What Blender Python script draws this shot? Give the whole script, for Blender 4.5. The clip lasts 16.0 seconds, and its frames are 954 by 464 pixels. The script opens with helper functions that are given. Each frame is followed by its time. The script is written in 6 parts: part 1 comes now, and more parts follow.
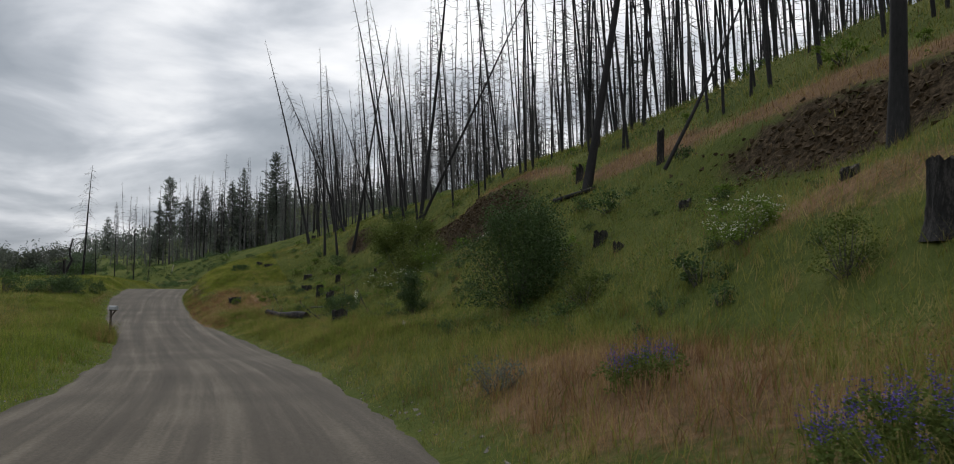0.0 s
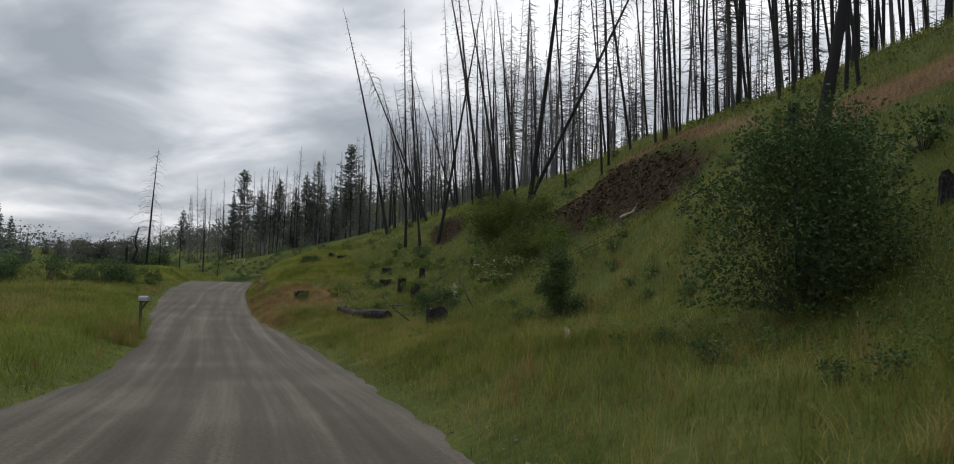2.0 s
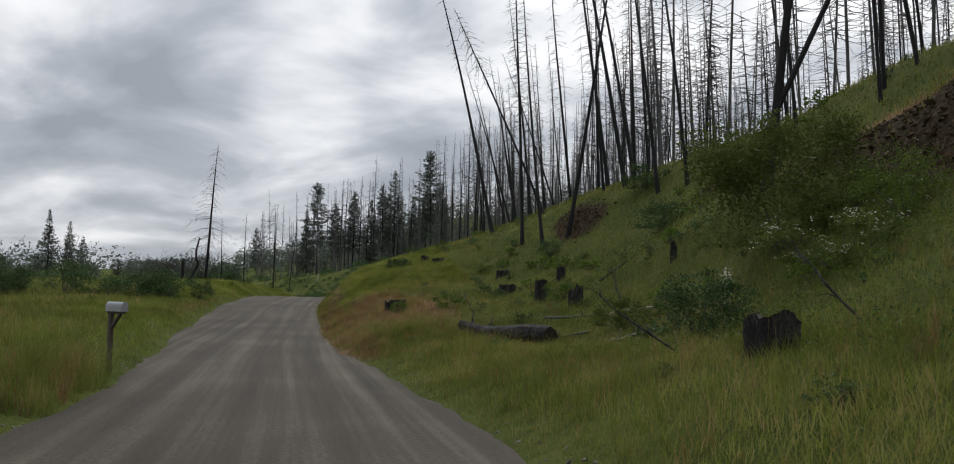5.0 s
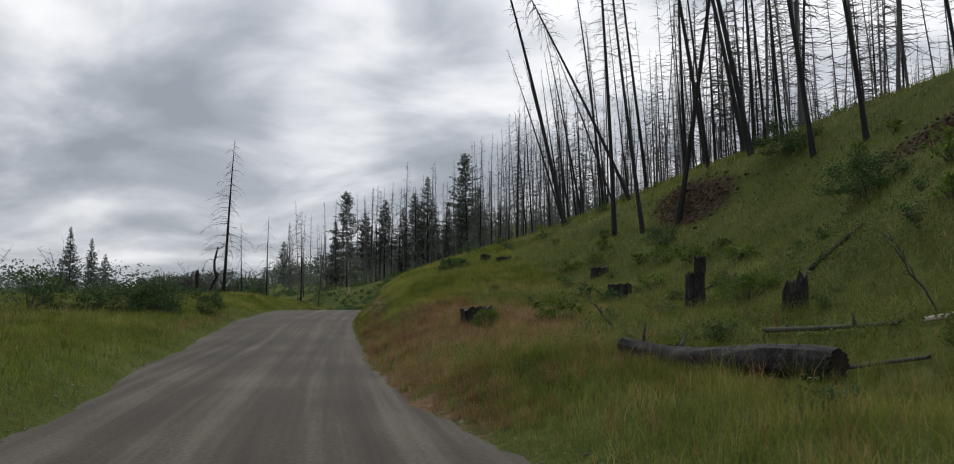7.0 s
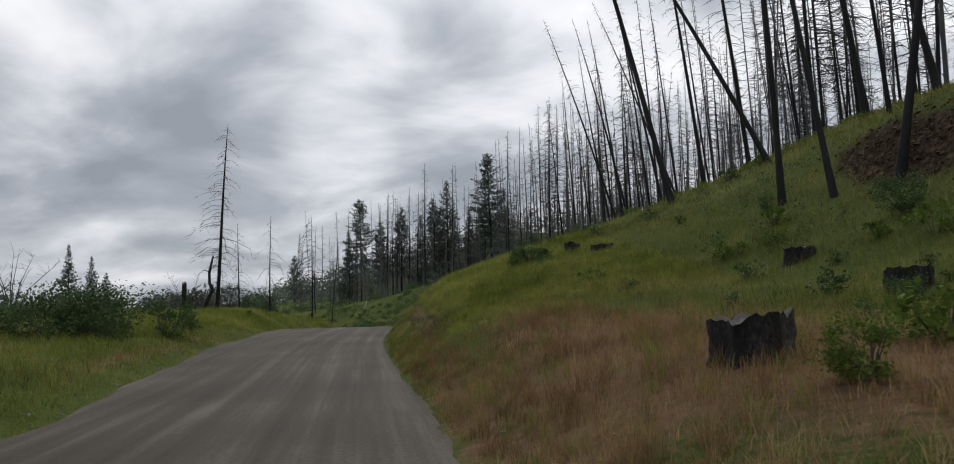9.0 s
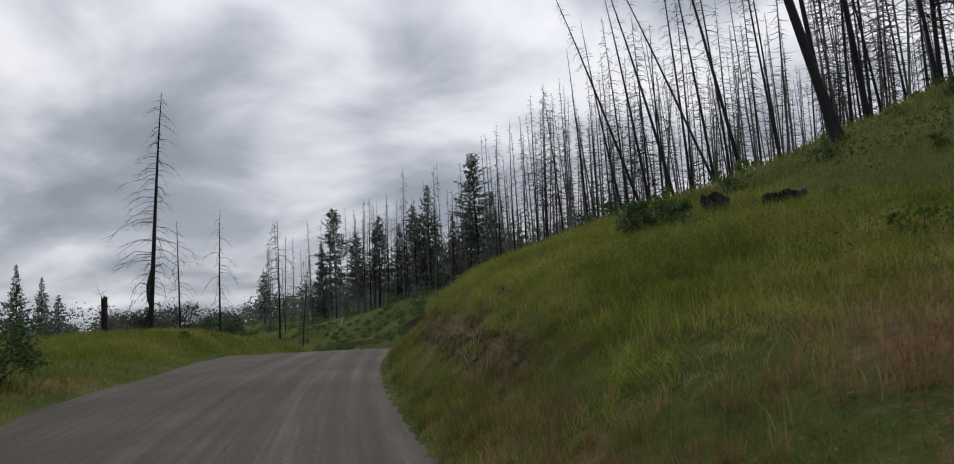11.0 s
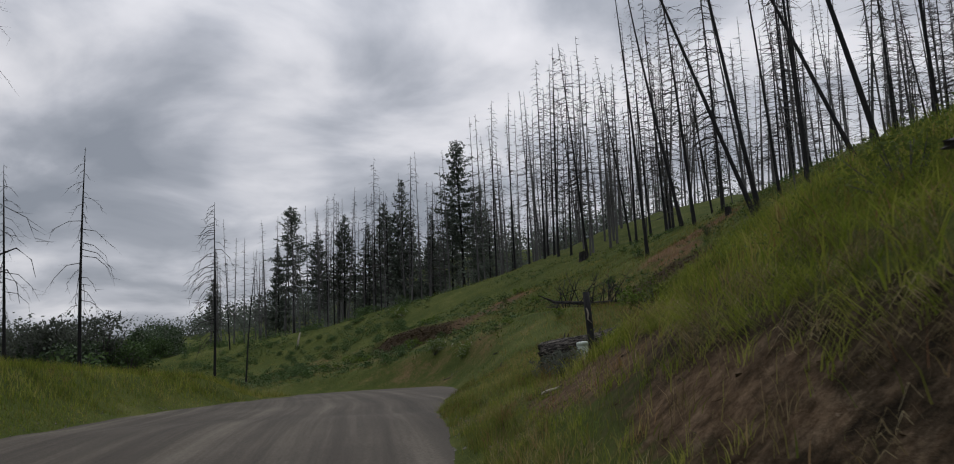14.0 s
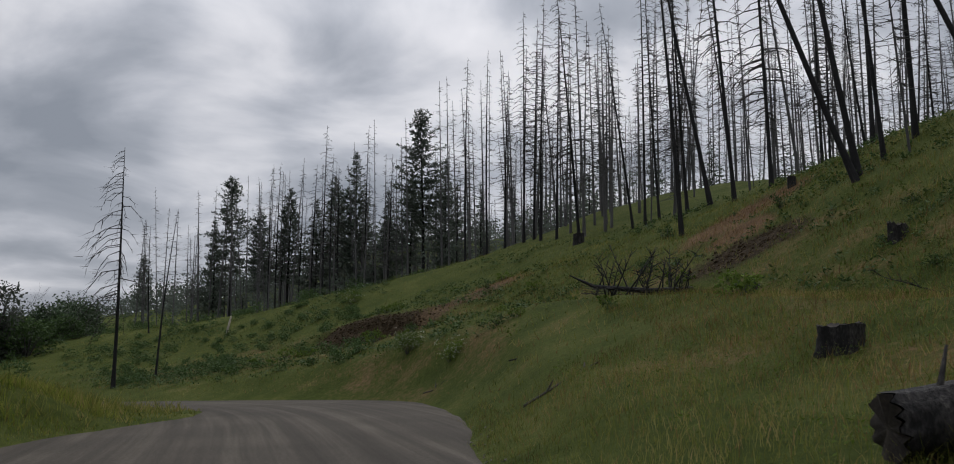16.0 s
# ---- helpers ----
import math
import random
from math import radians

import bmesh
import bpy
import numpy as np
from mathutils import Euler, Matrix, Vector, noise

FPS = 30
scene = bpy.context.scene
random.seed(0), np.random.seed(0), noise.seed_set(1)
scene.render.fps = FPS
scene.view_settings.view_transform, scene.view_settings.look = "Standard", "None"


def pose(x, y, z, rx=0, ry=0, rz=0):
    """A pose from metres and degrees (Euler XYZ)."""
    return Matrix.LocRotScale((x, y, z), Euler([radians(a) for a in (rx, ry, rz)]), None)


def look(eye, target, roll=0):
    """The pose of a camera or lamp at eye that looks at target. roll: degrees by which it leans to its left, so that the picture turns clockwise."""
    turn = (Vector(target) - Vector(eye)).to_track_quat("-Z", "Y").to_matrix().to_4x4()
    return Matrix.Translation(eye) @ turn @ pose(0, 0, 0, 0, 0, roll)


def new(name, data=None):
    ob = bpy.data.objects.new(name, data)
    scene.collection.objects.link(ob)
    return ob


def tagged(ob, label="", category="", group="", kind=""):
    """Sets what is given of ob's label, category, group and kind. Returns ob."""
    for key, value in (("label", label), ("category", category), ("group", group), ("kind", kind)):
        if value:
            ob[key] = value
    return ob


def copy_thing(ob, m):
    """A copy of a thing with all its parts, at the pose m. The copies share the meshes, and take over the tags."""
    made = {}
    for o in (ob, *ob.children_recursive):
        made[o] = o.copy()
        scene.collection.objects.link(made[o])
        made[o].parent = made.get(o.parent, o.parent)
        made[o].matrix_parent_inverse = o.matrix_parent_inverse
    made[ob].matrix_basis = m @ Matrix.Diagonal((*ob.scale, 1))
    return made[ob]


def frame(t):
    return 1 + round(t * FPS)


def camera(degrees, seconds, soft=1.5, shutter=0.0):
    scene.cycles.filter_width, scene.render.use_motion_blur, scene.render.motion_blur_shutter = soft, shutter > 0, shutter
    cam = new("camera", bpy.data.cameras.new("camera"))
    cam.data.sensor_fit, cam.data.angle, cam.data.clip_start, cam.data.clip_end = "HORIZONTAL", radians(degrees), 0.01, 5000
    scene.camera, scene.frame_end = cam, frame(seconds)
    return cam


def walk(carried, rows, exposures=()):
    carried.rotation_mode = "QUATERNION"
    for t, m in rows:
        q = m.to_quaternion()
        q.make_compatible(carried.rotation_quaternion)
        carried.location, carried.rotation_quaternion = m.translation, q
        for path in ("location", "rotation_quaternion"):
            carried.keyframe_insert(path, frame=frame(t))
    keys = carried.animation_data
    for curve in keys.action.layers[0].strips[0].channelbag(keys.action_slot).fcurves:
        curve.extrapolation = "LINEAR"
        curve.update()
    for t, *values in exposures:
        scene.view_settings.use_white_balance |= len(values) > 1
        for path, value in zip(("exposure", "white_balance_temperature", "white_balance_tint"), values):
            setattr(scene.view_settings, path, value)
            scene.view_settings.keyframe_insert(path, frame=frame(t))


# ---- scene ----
cam = camera(56.8, 16.0, 1.0, 0.07)
METRES, EYE, TILT, LEAN, TURN = 115.0, 1.55, 2.3, -0.7, 0.0
ROWS = [
    (0.0, 0.0, 0.0, 0.0, 0.0, 0.0, -0.0),
    (0.5, -0.0049, 0.0258, -0.0019, 1.42, -0.08, 0.03),
    (1.0, -0.0105, 0.0512, -0.0044, 2.55, -0.11, -0.11),
    (1.5, -0.017, 0.0766, -0.0071, 3.71, 0.03, -0.81),
    (2.0, -0.0239, 0.1017, -0.0097, 4.63, 0.14, -1.07),
    (2.5, -0.0315, 0.1291, -0.0122, 5.84, 0.21, -1.19),
    (3.0, -0.0397, 0.1552, -0.0146, 6.86, 0.45, -0.63),
    (3.5, -0.0485, 0.1807, -0.017, 7.52, 0.62, -0.85),
    (4.0, -0.0576, 0.2083, -0.0194, 8.41, 0.87, -0.74),
    (6.5, -0.1033, 0.3284, -0.031, 10.37, 1.9, 0.81),
    (7.0, -0.1153, 0.3605, -0.0321, 11.1, 2.15, 1.23),
    (7.5, -0.1279, 0.3916, -0.0338, 11.87, 2.41, 1.87),
    (8.0, -0.1408, 0.4252, -0.0355, 12.35, 2.66, 2.23),
    (8.5, -0.1535, 0.4567, -0.0368, 12.26, 2.86, 2.17),
    (9.0, -0.1655, 0.4875, -0.0379, 11.89, 3.03, 2.57),
    (11.5, -0.2242, 0.6508, -0.0437, 10.08, 4.17, 3.89),
    (12.0, -0.2364, 0.6848, -0.0442, 10.07, 4.37, 3.48),
    (12.5, -0.2475, 0.7168, -0.0443, 10.06, 4.49, 3.41),
    (13.0, -0.2603, 0.7529, -0.0449, 9.67, 4.72, 3.37),
    (13.5, -0.2704, 0.7873, -0.0447, 8.81, 4.69, 3.25),
    (14.0, -0.2801, 0.8203, -0.0442, 7.74, 4.66, 3.35),
    (14.5, -0.2891, 0.8548, -0.0452, 6.75, 4.55, 2.98),
    (15.0, -0.2983, 0.8849, -0.0457, 5.81, 4.3, 2.25),
    (15.5, -0.3068, 0.9161, -0.0468, 5.01, 4.31, 1.16),
    (16.0, -0.3147, 0.9462, -0.0475, 4.21, 4.07, 0.85),
]
walk(cam, [(t, pose(0, 0, EYE, TILT, LEAN, TURN) @ pose(METRES * x, METRES * y, METRES * z, 90 + pitch, roll, yaw)) for t, x, y, z, yaw, pitch, roll in ROWS],
     exposures=[(0.0, 0.02, 6500, 10), (4.0, 0.0, 6500, 10), (7.0, -0.08, 6460, 10.5), (9.0, -0.15, 6430, 11), (11.5, -0.28, 6330, 13), (13.0, -0.4, 6350, 13.5), (16.0, -0.42, 6360, 13)])

# ---- sky and light ----
SUN_AZ, SUN_EL = radians(4), radians(40)      # azimuth from +y towards +x
SUN_DIR = Vector((math.sin(SUN_AZ) * math.cos(SUN_EL), math.cos(SUN_AZ) * math.cos(SUN_EL), math.sin(SUN_EL)))


def nodes_of(tree):
    tree.nodes.clear()

    def add(kind, out=None, **sets):
        n = tree.nodes.new(kind)
        for k, v in sets.items():
            if k.startswith("_"):
                n.inputs[int(k[1:])].default_value = v
            else:
                setattr(n, k, v)
        return n
    return add, lambda a, b: tree.links.new(a, b)


def ramp(add, stops, interpolation="LINEAR"):
    n = add("ShaderNodeValToRGB")
    n.color_ramp.interpolation = interpolation
    while len(n.color_ramp.elements) < len(stops):
        n.color_ramp.elements.new(0.5)
    for e, (p, c) in zip(n.color_ramp.elements, stops):
        e.position = p
        e.color = (*c, 1) if len(c) == 3 else c
    return n


def grey(v):
    return (v, v, v)


world = bpy.data.worlds.new("overcast_sky")
scene.world = world
world.use_nodes = True
add, link = nodes_of(world.node_tree)
sky = add("ShaderNodeTexSky", sky_type="NISHITA", sun_disc=False, sun_elevation=SUN_EL, sun_rotation=SUN_AZ)
sky_dim = add("ShaderNodeVectorMath", operation="SCALE")
sky_dim.inputs[3].default_value = 0.10
link(sky.outputs[0], sky_dim.inputs[0])
coord = add("ShaderNodeTexCoord")
sep = add("ShaderNodeSeparateXYZ")
link(coord.outputs["Generated"], sep.inputs[0])
zc = add("ShaderNodeMath", operation="MAXIMUM", _1=0.0)
link(sep.outputs[2], zc.inputs[0])
za = add("ShaderNodeMath", operation="ADD", _1=0.27)
link(zc.outputs[0], za.inputs[0])
inv = add("ShaderNodeMath", operation="DIVIDE", _0=1.0)
link(za.outputs[0], inv.inputs[1])
flat = add("ShaderNodeVectorMath", operation="SCALE")
link(coord.outputs["Generated"], flat.inputs[0])
link(inv.outputs[0], flat.inputs[3])
shift = add("ShaderNodeVectorMath", operation="MULTIPLY_ADD")
shift.inputs[1].default_value = (1, 1, 0)
shift.inputs[2].default_value = (7.3, 2.1, 0)
link(flat.outputs[0], shift.inputs[0])
big = add("ShaderNodeTexNoise", noise_dimensions="3D", _2=1.9, _3=7.0, _4=0.5, _8=0.35)
link(shift.outputs[0], big.inputs[0])
density = big.outputs[0]


def thin_cloud(density, az, el, reach, gain):
    """A thinner, brighter (or thicker, darker) place in the overcast round a direction; reach in degrees."""
    az, el = radians(az), radians(el)
    dotp = add("ShaderNodeVectorMath", operation="DOT_PRODUCT")
    dotp.inputs[1].default_value = (math.sin(az) * math.cos(el), math.cos(az) * math.cos(el), math.sin(el))
    link(coord.outputs["Generated"], dotp.inputs[0])
    mr = add("ShaderNodeMapRange", interpolation_type="SMOOTHSTEP", _1=math.cos(radians(reach)), _2=1.0, _3=0.0, _4=gain)
    link(dotp.outputs["Value"], mr.inputs[0])
    s = add("ShaderNodeMath", operation="ADD")
    link(density, s.inputs[0])
    link(mr.outputs[0], s.inputs[1])
    return s.outputs[0]


for lobe in ((-20.9, 11, 4.5, 0.11), (-8.2, 19.6, 6, 0.12), (-30.5, 18.6, 5, 0.09), (8, 17, 24, 0.05), (-37, 13, 11, -0.05)):
    density = thin_cloud(density, *lobe)
clouds = ramp(add, [(0.34, (0.31, 0.343, 0.387)), (0.45, (0.42, 0.452, 0.497)), (0.53, (0.585, 0.612, 0.655)), (0.61, (0.785, 0.8, 0.825)), (0.72, (0.98, 0.98, 0.99))])
link(density, clouds.inputs[0])
dot = add("ShaderNodeVectorMath", operation="DOT_PRODUCT")
dot.inputs[1].default_value = SUN_DIR
link(coord.outputs["Generated"], dot.inputs[0])
glow = add("ShaderNodeMapRange", _1=0.3, _2=1.0, _3=0.85, _4=1.2)
link(dot.outputs["Value"], glow.inputs[0])
zenith = add("ShaderNodeMapRange", _1=0.3, _2=1.0, _3=1.0, _4=2.2)          # an overcast sky is brightest overhead
link(zc.outputs[0], zenith.inputs[0])
gz = add("ShaderNodeMath", operation="MULTIPLY")
link(glow.outputs[0], gz.inputs[0])
link(zenith.outputs[0], gz.inputs[1])
lit = add("ShaderNodeVectorMath", operation="SCALE")
link(clouds.outputs[0], lit.inputs[0])
link(gz.outputs[0], lit.inputs[3])
both = add("ShaderNodeMix", data_type="RGBA", _0=0.97)
link(sky_dim.outputs[0], both.inputs[6])
link(lit.outputs[0], both.inputs[7])
bg = add("ShaderNodeBackground")
bg.inputs[1].default_value = 1.0
link(both.outputs[2], bg.inputs[0])
wout = add("ShaderNodeOutputWorld")
link(bg.outputs[0], wout.inputs[0])

sun = new("sun", bpy.data.lights.new("sun", "SUN"))
sun.data.energy, sun.data.angle, sun.data.color = 1.4, radians(35), (1.0, 0.985, 0.96)
sun.matrix_world = look((0, 0, 60), Vector((0, 0, 60)) - SUN_DIR)


# ---- materials ----
def material(name, stops, scale=1.0, rough=0.9, bump=0.3, detail_scale=12.0, spec=0.2, stretch=(1, 1, 1), vary=0.0, translucent=0.0, bump_dist=0.02):
    """Noise at two scales through a colour ramp, with relief; vary: brightness change from object to object and island to island."""
    m = bpy.data.materials.new(name)
    m.use_nodes = True
    add, link = nodes_of(m.node_tree)
    co = add("ShaderNodeTexCoord")
    mp = add("ShaderNodeMapping")
    mp.inputs[3].default_value = stretch
    link(co.outputs["Object"], mp.inputs[0])
    n1 = add("ShaderNodeTexNoise", _2=scale, _3=4.0, _4=0.6)
    n2 = add("ShaderNodeTexNoise", _2=scale * detail_scale, _3=5.0, _4=0.65)
    link(mp.outputs[0], n1.inputs[0])
    link(mp.outputs[0], n2.inputs[0])
    mix = add("ShaderNodeMix", data_type="FLOAT", _0=0.45)
    link(n1.outputs[0], mix.inputs[2])
    link(n2.outputs[0], mix.inputs[3])
    cr = ramp(add, stops)
    link(mix.outputs[0], cr.inputs[0])
    colour = cr.outputs[0]
    if vary:
        info, geo = add("ShaderNodeObjectInfo"), add("ShaderNodeNewGeometry")
        s = add("ShaderNodeMath", operation="ADD")
        link(info.outputs["Random"], s.inputs[0])
        link(geo.outputs["Random Per Island"], s.inputs[1])
        r = add("ShaderNodeMapRange", _1=0.0, _2=2.0, _3=1 - vary, _4=1 + vary)
        link(s.outputs[0], r.inputs[0])
        sc = add("ShaderNodeVectorMath", operation="SCALE")
        link(colour, sc.inputs[0])
        link(r.outputs[0], sc.inputs[3])
        colour = sc.outputs[0]
    bs = add("ShaderNodeBsdfPrincipled")
    bs.inputs["Roughness"].default_value = rough
    bs.inputs["Specular IOR Level"].default_value = spec
    link(colour, bs.inputs["Base Color"])
    bp = add("ShaderNodeBump", _0=bump, _1=bump_dist)
    link(mix.outputs[0], bp.inputs["Height"])
    link(bp.outputs[0], bs.inputs["Normal"])
    shader = bs.outputs[0]
    if translucent:
        tr = add("ShaderNodeBsdfTranslucent")
        link(colour, tr.inputs[0])
        ms = add("ShaderNodeMixShader", _0=translucent)
        link(shader, ms.inputs[1])
        link(tr.outputs[0], ms.inputs[2])
        shader = ms.outputs[0]
    o = add("ShaderNodeOutputMaterial")
    link(shader, o.inputs[0])
    return m


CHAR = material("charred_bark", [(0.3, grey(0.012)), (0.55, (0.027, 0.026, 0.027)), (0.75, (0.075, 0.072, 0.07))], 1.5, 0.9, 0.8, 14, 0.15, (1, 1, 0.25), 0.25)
# Charred bark paled to grey: distance haze painted into the far trunks' colour.
HAZECHAR = material("haze_greyed_trunks", [(0.3, (0.06, 0.058, 0.058)), (0.6, (0.11, 0.107, 0.106)), (0.8, (0.17, 0.165, 0.16))], 1.5, 0.9, 0.4, 10, 0.15, (1, 1, 0.25), 0.3)
GREYWOOD = material("weathered_dead_branches", [(0.3, (0.035, 0.032, 0.031)), (0.6, (0.075, 0.07, 0.066)), (0.8, (0.14, 0.132, 0.125))], 2.0, 0.85, 0.3, 8, 0.2, (1, 1, 1), 0.3)
# Needle greens paled towards grey to stand in for haze over distant crowns.
NEEDLES = material("hazed_pine_needles", [(0.3, (0.08, 0.096, 0.08)), (0.55, (0.118, 0.138, 0.112)), (0.75, (0.155, 0.178, 0.142))], 0.6, 0.85, 0.1, 9, 0.08, (1, 1, 1), 0.3, 0.48)
LEAVES = material("shrub_leaves", [(0.3, (0.03, 0.056, 0.02)), (0.55, (0.057, 0.093, 0.03)), (0.75, (0.1, 0.136, 0.053))], 1.0, 0.72, 0.1, 9, 0.14, (1, 1, 1), 0.4, 0.25)


def ground_material():
    """Green turf, dry reddish grass and bare brown soil, laid out by three masks stored on the sheet."""
    m = bpy.data.materials.new("hillside_turf")
    m.use_nodes = True
    add, link = nodes_of(m.node_tree)
    co = add("ShaderNodeTexCoord")
    n1 = add("ShaderNodeTexNoise", _2=0.35, _3=5.0, _4=0.6)
    n2 = add("ShaderNodeTexNoise", _2=6.0, _3=6.0, _4=0.7)
    thatch = add("ShaderNodeTexNoise", _2=42.0, _3=4.0, _4=0.75, _8=1.2)
    for n in (n1, n2, thatch):
        link(co.outputs["Object"], n.inputs[0])
    soft = add("ShaderNodeMix", data_type="FLOAT", _0=0.5)
    link(n1.outputs[0], soft.inputs[2])
    link(n2.outputs[0], soft.inputs[3])
    mix = add("ShaderNodeMix", data_type="FLOAT", _0=0.42)
    link(soft.outputs[0], mix.inputs[2])
    link(thatch.outputs[0], mix.inputs[3])
    green = ramp(add, [(0.36, (0.02, 0.03, 0.008)), (0.47, (0.05, 0.066, 0.016)), (0.56, (0.088, 0.098, 0.027)), (0.68, (0.17, 0.15, 0.06))])
    dry = ramp(add, [(0.36, (0.04, 0.024, 0.014)), (0.48, (0.105, 0.064, 0.036)), (0.57, (0.17, 0.108, 0.06)), (0.68, (0.28, 0.19, 0.11))])
    soil = ramp(add, [(0.36, (0.008, 0.006, 0.004)), (0.46, (0.025, 0.0185, 0.011)), (0.55, (0.054, 0.039, 0.024)), (0.64, (0.115, 0.086, 0.054))])
    crumb = add("ShaderNodeTexNoise", _2=4.5, _3=8.0, _4=0.8)
    link(co.outputs["Object"], crumb.inputs[0])
    for r in (green, dry):
        link(mix.outputs[0], r.inputs[0])
    link(crumb.outputs[0], soil.inputs[0])
    colour = green.outputs[0]
    rust = ramp(add, [(0.36, (0.03, 0.02, 0.011)), (0.5, (0.088, 0.058, 0.033)), (0.66, (0.19, 0.135, 0.085))])
    link(crumb.outputs[0], rust.inputs[0])
    for attr, r in (("dry", dry), ("soil", soil), ("rust", rust)):
        a = add("ShaderNodeAttribute", attribute_name=attr)
        s = add("ShaderNodeMath", operation="MULTIPLY_ADD", _1=1.0)
        link(a.outputs["Fac"], s.inputs[0])
        off = add("ShaderNodeMapRange", _1=0.3, _2=0.7, _3=-0.35, _4=0.35)
        link(soft.outputs[0], off.inputs[0])
        link(off.outputs[0], s.inputs[2])
        cl = add("ShaderNodeMapRange", _1=0.35, _2=0.65)
        link(s.outputs[0], cl.inputs[0])
        mc = add("ShaderNodeMix", data_type="RGBA")
        link(cl.outputs[0], mc.inputs[0])
        link(colour, mc.inputs[6])
        link(r.outputs[0], mc.inputs[7])
        colour = mc.outputs[2]
    bs = add("ShaderNodeBsdfPrincipled")
    bs.inputs["Roughness"].default_value = 0.95
    bs.inputs["Specular IOR Level"].default_value = 0.02
    link(colour, bs.inputs["Base Color"])
    n3 = add("ShaderNodeTexNoise", _2=9.0, _3=7.0, _4=0.75)
    link(co.outputs["Object"], n3.inputs[0])
    bp = add("ShaderNodeBump", _0=0.7, _1=0.08)
    link(n3.outputs[0], bp.inputs["Height"])
    link(bp.outputs[0], bs.inputs["Normal"])
    link(bs.outputs[0], add("ShaderNodeOutputMaterial").inputs[0])
    return m


def road_material():
    """Packed grey-brown gravel with paler wheel lines along the road (u across in metres, v along)."""
    m = bpy.data.materials.new("packed_gravel")
    m.use_nodes = True
    add, link = nodes_of(m.node_tree)
    uv = add("ShaderNodeUVMap", uv_map="along")
    mp = add("ShaderNodeMapping")
    mp.inputs[3].default_value = (1.0, 0.017, 1)
    link(uv.outputs[0], mp.inputs[0])
    streak = add("ShaderNodeTexNoise", _2=1.7, _3=4.0, _4=0.65)
    link(mp.outputs[0], streak.inputs[0])
    patch = add("ShaderNodeTexNoise", _2=0.25, _3=4.0)
    link(uv.outputs[0], patch.inputs[0])
    grit = add("ShaderNodeTexNoise", _2=15.0, _3=7.0, _4=0.8)
    link(uv.outputs[0], grit.inputs[0])
    a = add("ShaderNodeMix", data_type="FLOAT", _0=0.28)
    link(streak.outputs[0], a.inputs[2])
    link(patch.outputs[0], a.inputs[3])
    b = add("ShaderNodeMix", data_type="FLOAT", _0=0.38)
    link(a.outputs[0], b.inputs[2])
    link(grit.outputs[0], b.inputs[3])
    cr = ramp(add, [(0.37, (0.029, 0.0235, 0.017)), (0.5, (0.058, 0.0485, 0.0365)), (0.62, (0.125, 0.107, 0.081))])
    link(b.outputs[0], cr.inputs[0])
    bs = add("ShaderNodeBsdfPrincipled")
    bs.inputs["Roughness"].default_value = 0.9
    bs.inputs["Specular IOR Level"].default_value = 0.15
    link(cr.outputs[0], bs.inputs["Base Color"])
    bp = add("ShaderNodeBump", _0=0.6, _1=0.015)
    link(grit.outputs[0], bp.inputs["Height"])
    link(bp.outputs[0], bs.inputs["Normal"])
    link(bs.outputs[0], add("ShaderNodeOutputMaterial").inputs[0])
    return m


# ---- the lie of the land ----
# The wheel track: x, y, z of the road under the vehicle.
TRACK = np.array([(14, -75, 2.6), (9.3, -50, 1.8), (4.6, -25, 0.9), (0, 0, 0), (-2.74, 11.7, -0.66), (-6.61, 24, -1.35), (-11.85, 37.9, -2.1), (-19.0, 56.2, -2.36),
                  (-25.76, 75, -2.3), (-31.1, 90.7, -1.9), (-36.2, 109, -1.62), (-38.2, 116, -1.86), (-40.2, 123, -2.05), (-46, 137, -2.55), (-56, 151, -3.6), (-72, 164, -4.7), (-100, 178, -5.4), (-160, 197, -5.7)], float)


def spline(pts, step=1.0):
    out = []
    p = np.vstack([2 * pts[0] - pts[1], pts, 2 * pts[-1] - pts[-2]])
    for i in range(1, len(p) - 2):
        n = max(2, int(np.linalg.norm(p[i + 1] - p[i]) / step))
        for k in range(n):
            u = k / n
            out.append(0.5 * (2 * p[i] + (p[i + 1] - p[i - 1]) * u + (2 * p[i - 1] - 5 * p[i] + 4 * p[i + 1] - p[i + 2]) * u * u + (3 * p[i] - p[i - 1] - 3 * p[i + 1] + p[i + 2]) * u ** 3))
    return np.array(out + [pts[-1]])


LINE = spline(TRACK)
TAN = np.gradient(LINE[:, :2], axis=0)
TAN /= np.linalg.norm(TAN, axis=1)[:, None]
RIGHT = np.stack([TAN[:, 1], -TAN[:, 0]], 1)
ARC = np.concatenate([[0], np.cumsum(np.linalg.norm(np.diff(LINE[:, :2], axis=0), axis=1))])
ARC -= ARC[np.argmin(np.abs(LINE[:, 1]) + np.abs(LINE[:, 0]))]

